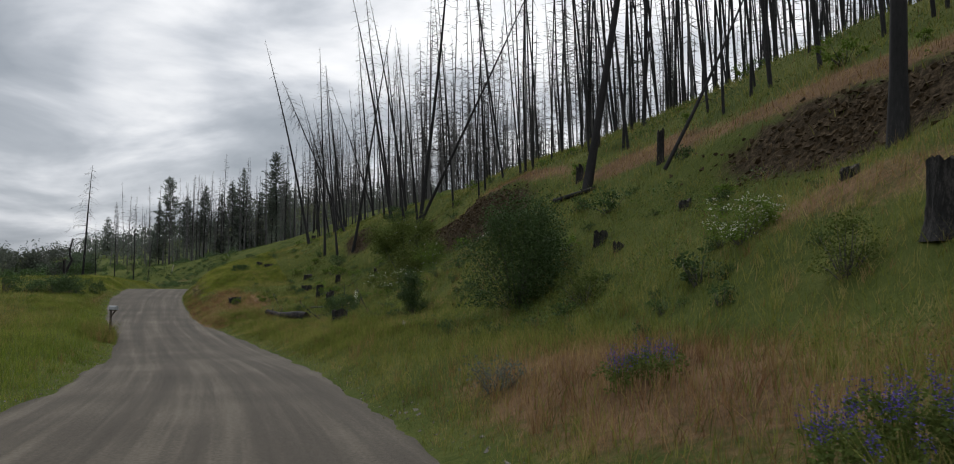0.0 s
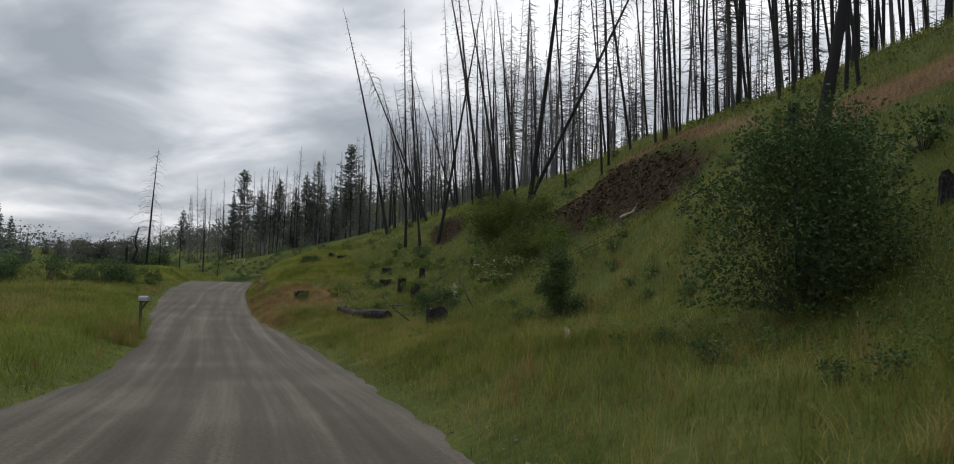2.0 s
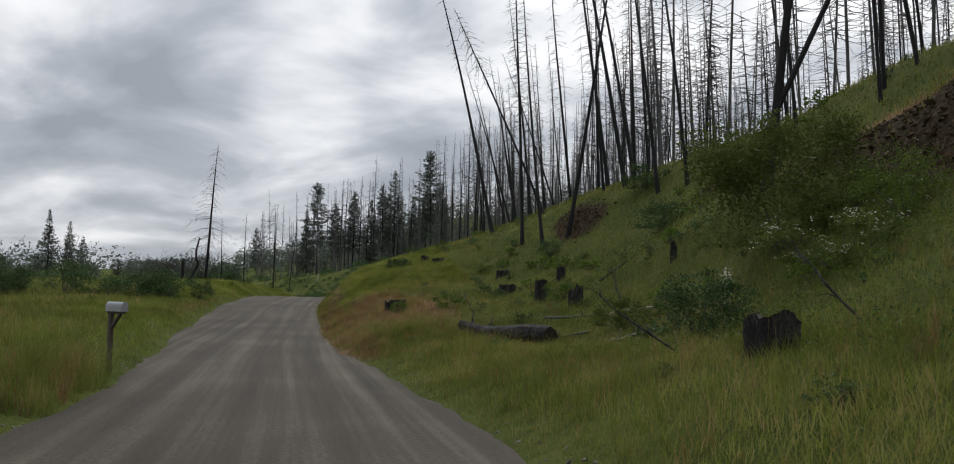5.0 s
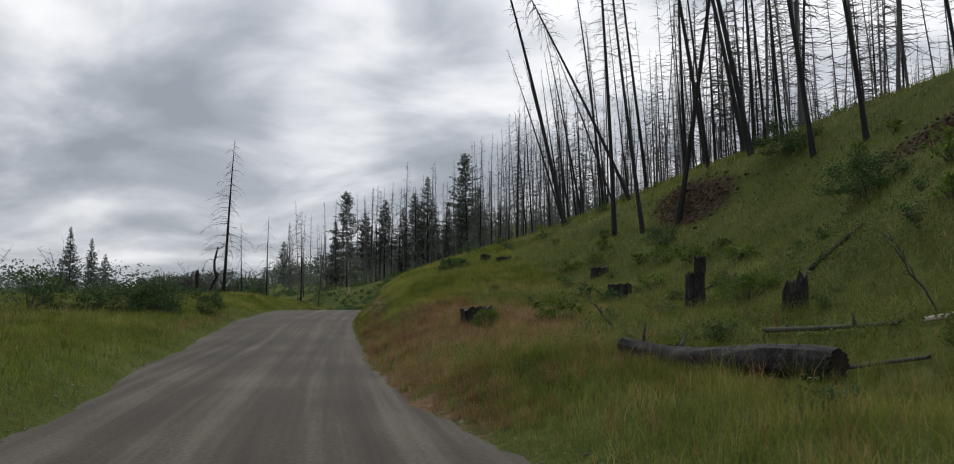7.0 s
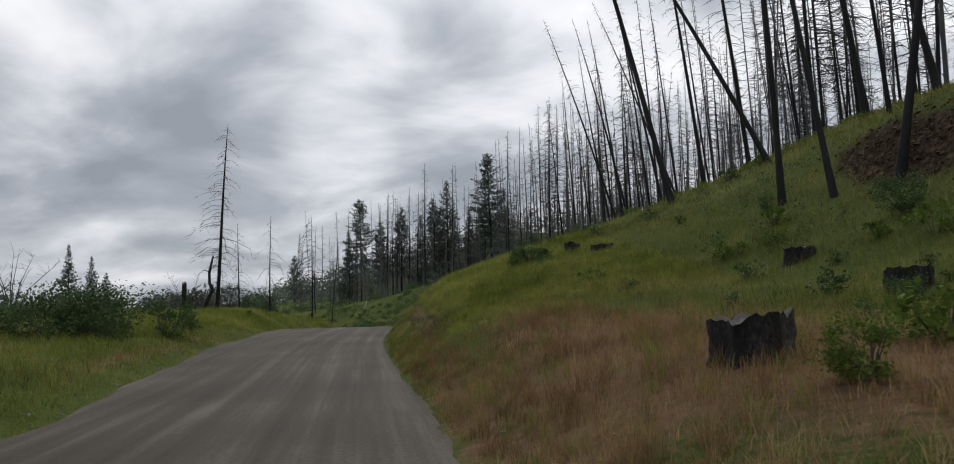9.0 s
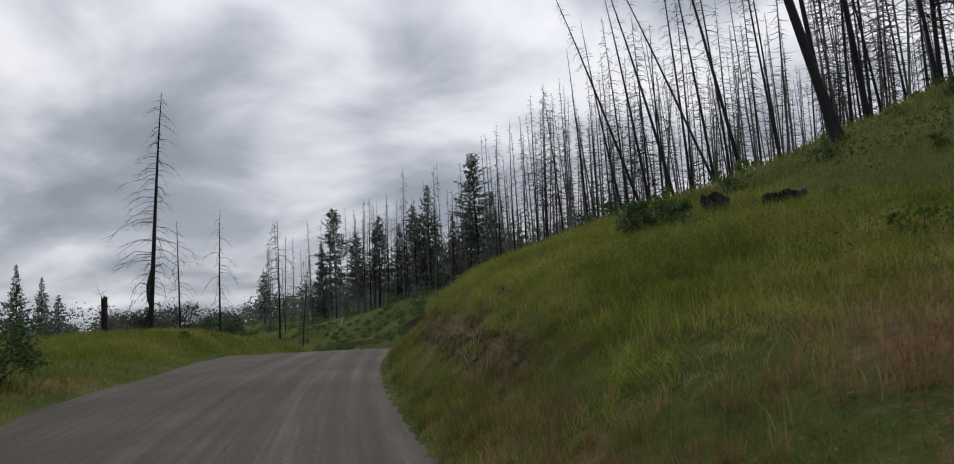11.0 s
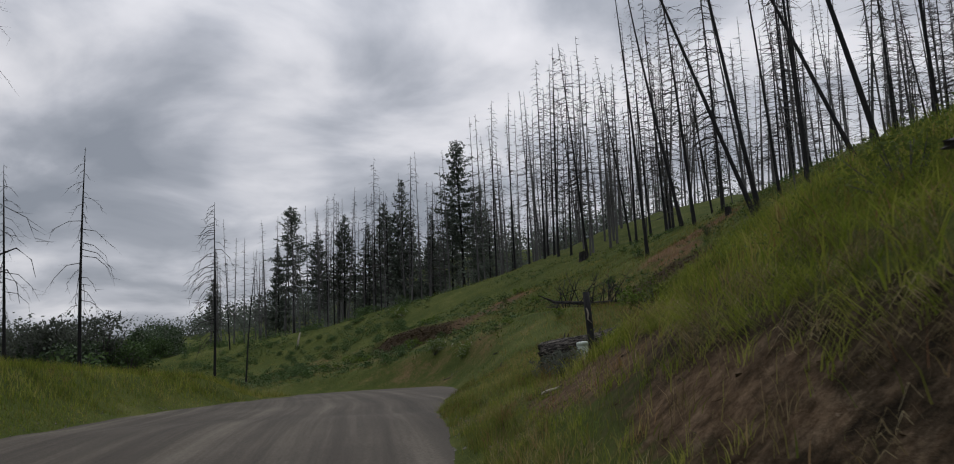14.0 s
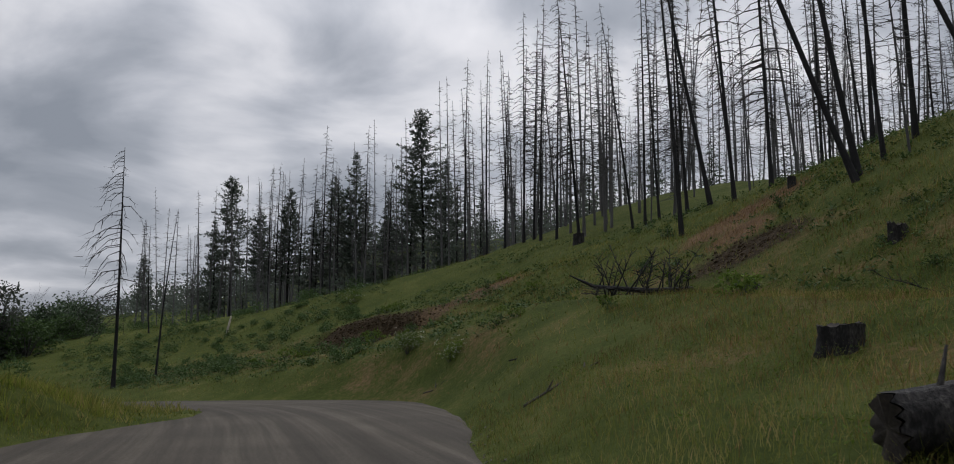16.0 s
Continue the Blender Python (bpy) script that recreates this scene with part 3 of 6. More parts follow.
def live_pine(seed, tall, radius, start=0.3, reach=2.6, gap=0.45, sprays=3, ragged=0.35, point=0.8):
    """A living conifer: whorls of limbs in a pointed, uneven crown, each limb feathered with needle sprays."""
    rng = random.Random(seed)
    root = new("pine_tree")
    v, f, pts = trunk_mesh(rng, tall, radius)
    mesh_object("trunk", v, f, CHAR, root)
    nv, nf, lv, lf = [], [], [], []
    z, ph = start * tall, rng.uniform(0, 6)
    while z < tall * 0.99:
        w = (z / tall - start) / (1 - start)
        girth = reach * (1 - w) ** point * min(1.0, 0.55 + 2.0 * w) + 0.12
        turn = rng.uniform(0, 6.3)
        for k in range(6):
            if rng.random() < 0.1:
                continue
            q = turn + k * 1.047 + rng.gauss(0, 0.25)
            ln = girth * rng.uniform(1 - 1.6 * ragged, 1.0 + 0.5 * ragged) * (1 + 0.22 * math.sin(2 * q + 5 * w + ph))
            p = point_on(pts, min(z + rng.uniform(-0.3, 0.3) * gap, tall * 0.985))
            out = Vector((math.cos(q), math.sin(q), 0))
            slope = 0.55 * w - 0.22 + rng.gauss(0, 0.08)
            a, b = p + out * ln * 0.55 + Vector((0, 0, slope * ln * 0.55)), p + out * ln + Vector((0, 0, slope * ln + 0.10 * ln))
            tube(lv, lf, [p, a, b], [0.02 + 0.006 * ln, 0.016, 0.007], 3)
            for j in range(max(2, int(ln / 0.32))):
                u = 0.22 + 0.82 * (j + rng.random()) / max(2, int(ln / 0.32))
                c = p.lerp(a, u / 0.55) if u < 0.55 else a.lerp(b, min(1.05, (u - 0.55) / 0.45))
                for _ in range(sprays):
                    d = (out * rng.uniform(0.2, 1.0) + Vector((rng.gauss(0, 0.6), rng.gauss(0, 0.6), rng.gauss(0.12, 0.4)))).normalized()
                    e = d.cross(Vector((rng.gauss(0, 0.5), rng.gauss(0, 0.5), 1))).normalized()
                    sl = rng.uniform(0.34, 0.66) * min(1.0, 0.3 + girth / 2.2)
                    o = c + Vector((rng.gauss(0, 0.06), rng.gauss(0, 0.06), rng.gauss(0, 0.06)))
                    n = len(nv)
                    nv += [o, o + d * sl * 0.55 + e * sl * 0.24, o + d * sl, o + d * sl * 0.55 - e * sl * 0.24]
                    nf.append((n, n + 1, n + 2, n + 3))
        z += gap * rng.uniform(0.75, 1.25) * (1.0 if w < 0.8 else 0.7)
    tagged(mesh_object("limb_frame", lv, lf, GREYWOOD, root), kind="stuff")
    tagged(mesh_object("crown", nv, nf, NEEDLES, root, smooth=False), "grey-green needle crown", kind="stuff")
    return root


DEAD_KINDS = [dead_tree(i, *k) for i, k in enumerate([
    (26, 0.155, 0.32, 110, 2.2, 0.5), (23, 0.14, 0.4, 90, 1.9, 0.45), (28, 0.19, 0.5, 60, 1.9, 0.4), (21, 0.13, 0.25, 115, 2.3, 0.55),
    (24, 0.15, 0.5, 60, 1.4, 0.4), (20, 0.145, 0.6, 36, 1.2, 0.3), (27, 0.165, 0.3, 120, 2.4, 0.5), (18, 0.19, 0.55, 40, 1.0, 0.4), (19, 0.13, 0.6, 70, 2.8, 0.9)])]
PINE_KINDS = [live_pine(50, 27, 0.3, 0.36, 4.8, 0.6, 6, 0.42, 0.55), live_pine(51, 24, 0.28, 0.28, 4.2, 0.55, 6, 0.36, 0.7), live_pine(52, 20, 0.22, 0.08, 3.7, 0.48, 6, 0.2, 0.9), live_pine(53, 29, 0.32, 0.34, 4.8, 0.6, 6, 0.4, 0.6), live_pine(56, 15, 0.18, 0.1, 3.2, 0.5, 6, 0.32, 0.75)]
CHEAP_KINDS = [dead_tree(30 + i, *k, None, 2, 1.7) for i, k in enumerate([(27, 0.16, 0.2, 125, 3.3, 0.4), (24, 0.14, 0.25, 105, 2.8, 0.4), (22, 0.14, 0.16, 120, 3.2, 0.45), (25, 0.15, 0.42, 60, 2.0, 0.35), (20, 0.13, 0.25, 90, 2.8, 0.4)])]
BARE_KINDS = [dead_tree(40 + i, *k, None, 2) for i, k in enumerate([(24, 0.15, 0.62, 34, 1.3, 0.35), (27, 0.18, 0.6, 40, 1.4, 0.4), (21, 0.13, 0.66, 28, 1.1, 0.3), (25, 0.16, 0.55, 46, 1.6, 0.4), (19, 0.14, 0.7, 22, 0.9, 0.3)])]
for o in CHEAP_KINDS + BARE_KINDS:
    tagged(o, "fire-blackened dead conifer standing on the hillside", "dead tree", "burned trees on the hill")
YOUNG = [live_pine(54, 9, 0.09, 0.05, 1.7, 0.6, 2, 0.3, 0.9), live_pine(55, 7, 0.07, 0.05, 1.5, 0.6, 2, 0.3, 0.9)]
for o in YOUNG:
    tagged(o, "young dark green conifer among the burned trunks", "young conifer", "young conifers")
TREE_LABEL = "fire-blackened dead conifer standing on the hillside"
PINE_LABEL = "dark green living pine at the edge of the burn"
for o in DEAD_KINDS:
    tagged(o, TREE_LABEL, "dead tree", "burned trees on the hill")
for o in PINE_KINDS:
    tagged(o, PINE_LABEL, "pine tree", "living pines")
USED = set()


def plant(kinds, k, x, y, scale=1.0, tilt=0.0, towards=0.0, turn=0.0, sink=0.0):
    """Puts a tree at x, y; tilt: degrees it leans, towards an azimuth in degrees from +y to +x."""
    a = radians(-towards)
    lean = Matrix.Rotation(-radians(tilt), 4, Vector((math.cos(a), math.sin(a), 0)))
    m = Matrix.Translation((x, y, at(x, y) - sink)) @ lean @ Matrix.Rotation(turn, 4, "Z")
    src = kinds[k]
    if src.name not in USED:
        USED.add(src.name)
        src.matrix_basis = m @ Matrix.Scale(scale, 4)
        return src
    ob = copy_thing(src, m)
    ob.scale = (scale,) * 3
    return ob


# front edge of the burned forest, from the near end to the far end
FRONT = spline(np.array([(18, 8, 0), (12.8, 24, 0), (6, 42, 0), (0, 60, 0), (-8, 84, 0), (-12, 104, 0), (-19, 135, 0), (-24, 160, 0), (-38, 195, 0), (-58, 226, 0), (-92, 252, 0), (-112, 262, 0)], float), 1.0)[:, :2]
FDIR = np.gradient(FRONT, axis=0)
FDIR /= np.linalg.norm(FDIR, axis=1)[:, None]


def forest_places(rng, i0, i1, depth, count, gap, power=1.5):
    out = []
    for _ in range(count * 12):
        if len(out) >= count:
            break
        i = rng.randint(i0, i1)
        e = depth * rng.random() ** power
        x, y = FRONT[i] + e * np.array([FDIR[i][1], -FDIR[i][0]])
        if all((x - a) ** 2 + (y - b) ** 2 > gap * gap for a, b in out):
            out.append((float(x), float(y)))
    return out


rng = random.Random(7)
downhill = random.Random(8)          # most burned trees lean a little downhill
NEAR_END = int(np.argmin(np.abs(FRONT[:, 1] - 185)))
for x, y in forest_places(rng, 0, NEAR_END, 55, 182, 1.9):
    if 66 < y < 112 and downhill.random() < 0.25:
        continue
    near = float(np.min(np.hypot(FRONT[:, 0] - x, FRONT[:, 1] - y))) < 7 and y < 150
    kinds = BARE_KINDS if y < 75 and rng.random() < 0.75 else DEAD_KINDS[:7] if near else CHEAP_KINDS
    k, sc, tilt, turn = rng.randrange(len(kinds)), rng.uniform(0.75, 1.05), abs(rng.gauss(0, 3.2)), rng.uniform(0, 360)
    tree = plant(kinds, k, x, y, sc, tilt + (2.5 if near else 1.0), downhill.gauss(-72, 40 if near else 60), radians(turn))
    if near:
        g = rng.uniform(0.4, 0.65) if y < 75 else rng.uniform(0.75, 1.1)
        tree.scale = (sc * g, sc * g, sc)
    elif y < 115:
        g = rng.uniform(0.5, 0.8)
        tree.scale = (sc * g, sc * g, sc)


def bare_stand():
    """Slim burned trunks that crowd the near end of the stand, bare but for a few twigs high up."""
    rng = random.Random(23)
    verts, faces = [], []
    for x, y in forest_places(rng, 0, 60, 60, 170, 1.4, 1.0) + forest_places(rng, 8, 56, 36, 130, 1.1, 0.9) + forest_places(rng, 0, 26, 45, 40, 1.5, 0.9):
        tall, r, base = rng.uniform(16, 25), rng.uniform(0.05, 0.095), Vector((x, y, at(x, y)))
        lean = Vector((rng.gauss(-0.05, 0.05), rng.gauss(0.015, 0.04), 1))
        bow = Vector((rng.gauss(0, 0.12), rng.gauss(0, 0.12), 0))
        axis_ = [base - lean * 0.4, base + lean * tall * 0.3 + bow, base + lean * tall * 0.65 + bow * 0.6, base + lean * tall]
        tube(verts, faces, axis_, [r, r * 0.78, r * 0.5, 0.02], 6)
        for _ in range(rng.randint(14, 40)):
            u = rng.uniform(0.4, 0.98)
            q = rng.uniform(0, 6.3)
            p = point_on(axis_, base.z + tall * u)
            ln = (0.25 + 1.5 * (1 - u) ** 0.7) * rng.uniform(0.4, 1.2)
            spike(verts, faces, p, p + Vector((math.cos(q) * ln, math.sin(q) * ln, rng.uniform(-0.5, 0.1) * ln)), 0.022)
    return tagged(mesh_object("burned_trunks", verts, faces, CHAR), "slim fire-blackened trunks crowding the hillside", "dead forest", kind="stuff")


bare_stand()


def far_forest():
    rng = random.Random(21)
    verts, faces = [], []
    for x, y in forest_places(rng, NEAR_END, len(FRONT) - 1, 85, 340, 1.5, 1.2):
        tall, r, base = rng.uniform(15, 26), rng.uniform(0.10, 0.18), Vector((x, y, at(x, y)))
        lean = Vector((rng.gauss(0, 0.035), rng.gauss(0, 0.035), 1))
        tube(verts, faces, [base - lean * 0.4, base + lean * tall * 0.5, base + lean * tall], [r, r * 0.6, 0.02], 5)
        full = rng.uniform(0.6, 1.2)
        for _ in range(90):
            u = rng.uniform(0.22, 0.99)
            q = rng.uniform(0, 6.3)
            p = base + lean * tall * u
            ln = (0.4 + 2.7 * (1 - u) ** 0.8) * rng.uniform(0.4, 1.15) * full
            spike(verts, faces, p, p + Vector((math.cos(q) * ln, math.sin(q) * ln, rng.uniform(-0.45, 0.2) * ln)), 0.042)
    return tagged(mesh_object("far_dead_forest", verts, faces, HAZECHAR), "dense far stand of fire-blackened dead conifers on the hill", "dead forest", kind="stuff")


far_forest()


def back_forest():
    """Trunks deep in the burned stand, behind the first rows."""
    rng = random.Random(22)
    verts, faces = [], []
    for x, y in forest_places(rng, 40, NEAR_END, 80, 330, 1.4, 0.9):
        tall, r, base = rng.uniform(8, 25), rng.uniform(0.06, 0.12), Vector((x, y, at(x, y)))
        lean = Vector((rng.gauss(-0.04, 0.05), rng.gauss(0.012, 0.05), 1))
        tube(verts, faces, [base - lean * 0.4, base + lean * tall * 0.5, base + lean * tall], [r, r * 0.6, 0.02], 5)
        for _ in range(85):
            u = rng.uniform(0.2, 0.98)
            q = rng.uniform(0, 6.3)
            p = base + lean * tall * u
            ln = (0.35 + 2.4 * (1 - u) ** 0.8) * rng.uniform(0.4, 1.2)
            spike(verts, faces, p, p + Vector((math.cos(q) * ln, math.sin(q) * ln, rng.uniform(-0.5, 0.15) * ln)), 0.03)
    return tagged(mesh_object("burned_forest_interior", verts, faces, HAZECHAR), "crowded fire-blackened trunks deep in the stand", "dead forest", kind="stuff")


back_forest()

# burned trees that stand out in front of the stand: x, y, kind, scale, tilt, azimuth of the lean
for x, y, k, sc, tilt, to in (
        (4.45, 36.0, 2, 0.95, 7, 84), (8.9, 18.6, 7, 1.1, 1, 90), (-4.0, 58.7, 2, 0.86, 4.5, 84), (-4.6, 61.0, 1, 0.92, 23, 84), (-14.4, 95.4, 8, 1.0, 26, -64),
        (-15.02, 87.0, 0, 0.8, 2, -60), (-13.58, 85.8, 1, 0.85, 9, -35), (-11.9, 84.6, 2, 0.8, 9.5, 82), (-8.4, 85.5, 2, 0.85, 12, -72), (-7.7, 94.8, 2, 0.85, 12, -75), (-6.6, 79.5, 5, 0.85, 6, -70), (-18.5, 97.0, 2, 0.85, 15, -72),
        (-22.9, 147.0, 0, 1.0, 20, -67), (-22.5, 147.7, 2, 0.85, 10, -67), (-25.0, 168.0, 2, 0.9, 8, -72), (-21.9, 137.6, 5, 0.85, 2, 0), (-17.0, 147.0, 0, 0.95, 22, -70),
        (-16.5, 107, 0, 0.8, 8, -70), (-18.5, 116, 1, 0.85, 12, -72), (-19.5, 121, 3, 0.85, 7, -60), (-21, 128, 2, 0.75, 14, -70), (-28.5, 158, 4, 0.9, 4, -60)):
    plant(DEAD_KINDS, k, x, y, sc, tilt, to, rng.uniform(0, 6.3))

# living pines at the far edge of the burn, and young ones under them
for x, y, k, sc in ((-92.0, 263.5, 0, 0.98), (-66.0, 248.5, 2, 1.3), (-52.8, 231.5, 3, 0.9), (-96, 266, 2, 0.95), (-86, 262, 1, 0.85), (-74, 254, 2, 1.0), (-60, 244, 2, 0.9), (-80, 258, 1, 0.95), (-49, 226, 2, 0.85),
                    (-56, 240, 1, 0.8), (-70, 252, 1, 0.95), (-133.5, 318, 4, 1.0), (-175.8, 266.1, 2, 1.0), (-172.5, 271.0, 2, 0.84), (-170.8, 275.5, 4, 0.8)):
    plant(PINE_KINDS, k, x, y, sc, 0, 0, rng.uniform(0, 6))
for x, y, sc in ((-38.2, 209.2, 0.95), (-60.2, 207.5, 0.85), (-81.2, 258, 1.05), (-70, 243, 1.1), (-72.5, 245.5, 1.2), (-68, 243.5, 1.05), (-78.5, 246.5, 0.95), (-80.5, 249, 1.05), (-75, 247, 0.9), (-62, 236, 1.0), (-58, 232, 1.05),
                 (-38, 197, 1.0), (-40, 199.5, 0.95), (-36.3, 195, 0.92), (-42, 202, 0.9), (-34.8, 192.5, 0.95), (-44.5, 204, 0.85), (-37, 200, 0.88)):
    plant(CHEAP_KINDS, rng.randrange(5), x, y, sc, 1, 40, rng.uniform(0, 6))
for x, y in forest_places(rng, int(np.argmin(np.abs(FRONT[:, 1] - 205))), len(FRONT) - 12, 45, 50, 2.2, 1.0):
    plant(YOUNG, rng.randrange(2), x, y, rng.uniform(0.6, 1.3), 0, 0, rng.uniform(0, 6))

for x, y, sc in ((-105.3, 235.2, 0.5), (-103.8, 236.5, 0.4), (-107.2, 234.6, 0.42)):
    plant(YOUNG, 0, x, y, sc, 0, 0, x)

# dead trees on the meadow side
LONE = [dead_tree(80, 19.5, 0.24, 0.14, 105, 4.6, 0.5, None, 7, 0.85), dead_tree(81, 10.5, 0.1, 0.25, 34, 2.6, 0.95, None, 5, 0.85), dead_tree(82, 16.5, 0.15, 0.26, 54, 4.6, 0.95, radians(200), 5, 1.3), dead_tree(83, 12, 0.09, 0.35, 30, 1.1, 0.5, None, 3, 1.2)]
for o in LONE:
    tagged(o, "tall grey dead conifer with long drooping bare branches", "dead tree", "dead trees on the meadow side")
plant(LONE, 0, -54.4, 121.8, 0.81, 4.2, 75)
plant(LONE, 1, -51.4, 125.3, 0.82, 0.5, 90)
plant(LONE, 2, -65, 167, 1.0, 1.2, 60)
plant(LONE, 3, -63.4, 170, 1.0, 5, 70)
plant(LONE, 1, -53.6, 124.1, 0.74, 0.5, 200, 2.0)
plant(LONE, 3, -80, 205, 1.0, 2, -70)
plant(LONE, 1, -69, 108, 0.75, 52, -80)
snag = new("broken_snag")
v, f = [], []
tube(v, f, [(-0.3, 0, -0.4), (0.1, 0, 0.9), (0.75, 0, 2.7), (1.42, 0, 4.2), (1.38, 0, 4.5), (1.18, 0.05, 4.9), (1.15, 0.1, 5.9), (1.3, 0.1, 6.6), (1.52, 0.1, 7.6)], [0.21, 0.19, 0.17, 0.17, 0.19, 0.14, 0.13, 0.12, 0.08], 8)
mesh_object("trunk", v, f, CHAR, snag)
for bend in ([(1.4, 0, 4.35), (1.62, 0.05, 4.5)], [(1.25, 0.1, 6.3), (1.9, 0.2, 6.6), (2.35, 0.3, 5.9), (2.5, 0.3, 4.9)], [(1.2, 0.1, 6.0), (0.6, -0.1, 6.2), (0.1, -0.2, 5.7), (-0.1, -0.2, 5.0)], [(1.45, 0.1, 7.3), (2.3, 0.2, 7.7), (3.0, 0.2, 7.1), (3.2, 0.2, 6.2)]):
    v, f = [], []
    tube(v, f, bend, [0.05, 0.035, 0.022, 0.01][:len(bend)], 6)
    mesh_object("branch_stub", v, f, CHAR, snag)
snag.matrix_basis = Matrix.Translation((-63.1, 134.05, at(-63.1, 134.05) - 0.7)) @ Matrix.Rotation(radians(33.5), 4, "Z")
tagged(snag, "crooked broken charred snag on the meadow side", "dead tree")


def bare_bush(seed, tall, count):
    """A leafless multi-stemmed bush: each limb forks into twigs."""
    rng = random.Random(seed)
    root = new("bare_bush")
    tv, tf = [], []
    for _ in range(count):
        q, out = rng.uniform(0, 6.3), rng.uniform(0.1, 0.75)
        tip = Vector((math.cos(q) * out, math.sin(q) * out, rng.uniform(0.55, 1))) * tall
        mid = tip * 0.5 + Vector((-math.cos(q), -math.sin(q), 0.4)) * tall * 0.08
        v, f = [], []
        tube(v, f, [(0, 0, -0.2), mid, tip], [0.045, 0.03, 0.008], 5)
        mesh_object("limb", v, f, GREYWOOD, root)
        for _ in range(9):
            w = rng.uniform(0.3, 1)
            b0 = mid.lerp(tip, w) if rng.random() < 0.7 else mid * w
            tube(tv, tf, [b0, b0 + Vector((rng.gauss(0, 0.6), rng.gauss(0, 0.6), rng.uniform(0.1, 1))) * tall * 0.16], [0.014, 0.005], 3)
    tagged(mesh_object("twig_tangle", tv, tf, GREYWOOD, root), kind="stuff")
    return tagged(root, "leafless grey multi-stemmed bush at the meadow edge", "bush", "bare bushes")


for i, (x, y, h, c) in enumerate(((-62.5, 108.5, 5.2, 9), (-64.7, 135.4, 5.0, 6), (-66.5, 104, 4.2, 7), (-121, 250, 9, 8))):
    o = bare_bush(400 + i, h, c)
    o.location = (x, y, at(x, y))


# ---- far woods and the wooded meadow edge ----
def far_woods():
    """Distant conifer woods that close the valley."""
    rng = random.Random(5)
    verts, faces = [], []
    for _ in range(2300):
        az = radians(rng.uniform(-62, 2))
        dist = rng.uniform(270, 800) if az < radians(-27) else rng.uniform(400, 850)
        x, y = math.sin(az) * dist - 20, math.cos(az) * dist
        z, tall = at(x, y) - 0.5, rng.uniform(6, 11)
        wide = tall * rng.uniform(0.2, 0.36)
        for _ in range(17):
            u = rng.random() ** 0.85
            q, r = rng.uniform(0, 6.3), wide * (1 - u) * rng.uniform(0.2, 1.0)
            clump(verts, faces, rng, Vector((x + r * math.cos(q), y + r * math.sin(q), z + 0.4 + tall * u)), wide * (1.5 - 0.7 * u), 1)
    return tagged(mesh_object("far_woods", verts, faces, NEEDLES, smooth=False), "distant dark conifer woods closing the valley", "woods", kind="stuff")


far_woods()


def valley_woods():
    """Close conifers on the hill behind the living pines."""
    rng = random.Random(25)
    verts, faces = [], []
    for _ in range(1150):
        az, dist = radians(rng.uniform(-29, 3)), rng.uniform(225, 350)
        x, y = math.sin(az) * dist - 33, math.cos(az) * dist + 98
        z, tall = at(x, y) - 0.5, rng.uniform(5, 11) * (0.6 if az < radians(-25) else 1)
        wide = tall * rng.uniform(0.18, 0.3)
        for _ in range(24):
            u = rng.random() ** 0.85
            q, r = rng.uniform(0, 6.3), wide * (1 - u) * rng.uniform(0.2, 1.0)
            clump(verts, faces, rng, Vector((x + r * math.cos(q), y + r * math.sin(q), z + 0.3 + tall * u)), wide * (1.3 - 0.7 * u), 1)
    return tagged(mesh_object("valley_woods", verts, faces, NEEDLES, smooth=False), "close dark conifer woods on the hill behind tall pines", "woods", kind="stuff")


valley_woods()


def thicket():
    """Dense young conifers that fill the wood behind the living pines."""
    rng = random.Random(15)
    verts, faces = [], []
    i0 = int(np.argmin(np.abs(FRONT[:, 1] - 212)))
    for x, y in forest_places(rng, i0, len(FRONT) - 1, 95, 270, 1.9, 0.85):
        z, tall = at(x, y), rng.uniform(4, 10.5)
        wide = tall * rng.uniform(0.16, 0.24)
        for k in range(34):
            u = rng.random() ** 0.8
            q, r = rng.uniform(0, 6.3), wide * (1 - u) * rng.uniform(0.3, 1.1)
            clump(verts, faces, rng, Vector((x + r * math.cos(q), y + r * math.sin(q), z + 0.2 + tall * u)), 1.1, 2)
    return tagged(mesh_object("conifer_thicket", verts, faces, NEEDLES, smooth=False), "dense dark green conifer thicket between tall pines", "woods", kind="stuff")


thicket()
YLEAVES = material("young_yellow_green_leaves", [(0.3, (0.055, 0.096, 0.016)), (0.55, (0.104, 0.152, 0.028)), (0.75, (0.16, 0.195, 0.045))], 1.0, 0.85, 0.1, 9, 0.08, (1, 1, 1), 0.35, 0.3)
DULLLEAVES = material("dusky_broadleaf", [(0.3, (0.03, 0.052, 0.025)), (0.55, (0.052, 0.082, 0.036)), (0.75, (0.09, 0.12, 0.058))], 0.5, 0.6, 0.1, 9, 0.3, (1, 1, 1), 0.4, 0.2)
PETALS = material("white_blossom", [(0.3, (0.52, 0.51, 0.44)), (0.7, (0.75, 0.74, 0.66))], 3.0, 0.7, 0.1, 6, 0.2, (1, 1, 1), 0.15, 0.2)
DUSKY = material("dusky_grey_green_leaves", [(0.3, (0.06, 0.07, 0.055)), (0.55, (0.1, 0.112, 0.088)), (0.75, (0.15, 0.16, 0.13))], 2.0, 0.85, 0.1, 9, 0.08, (1, 1, 1), 0.35, 0.3)
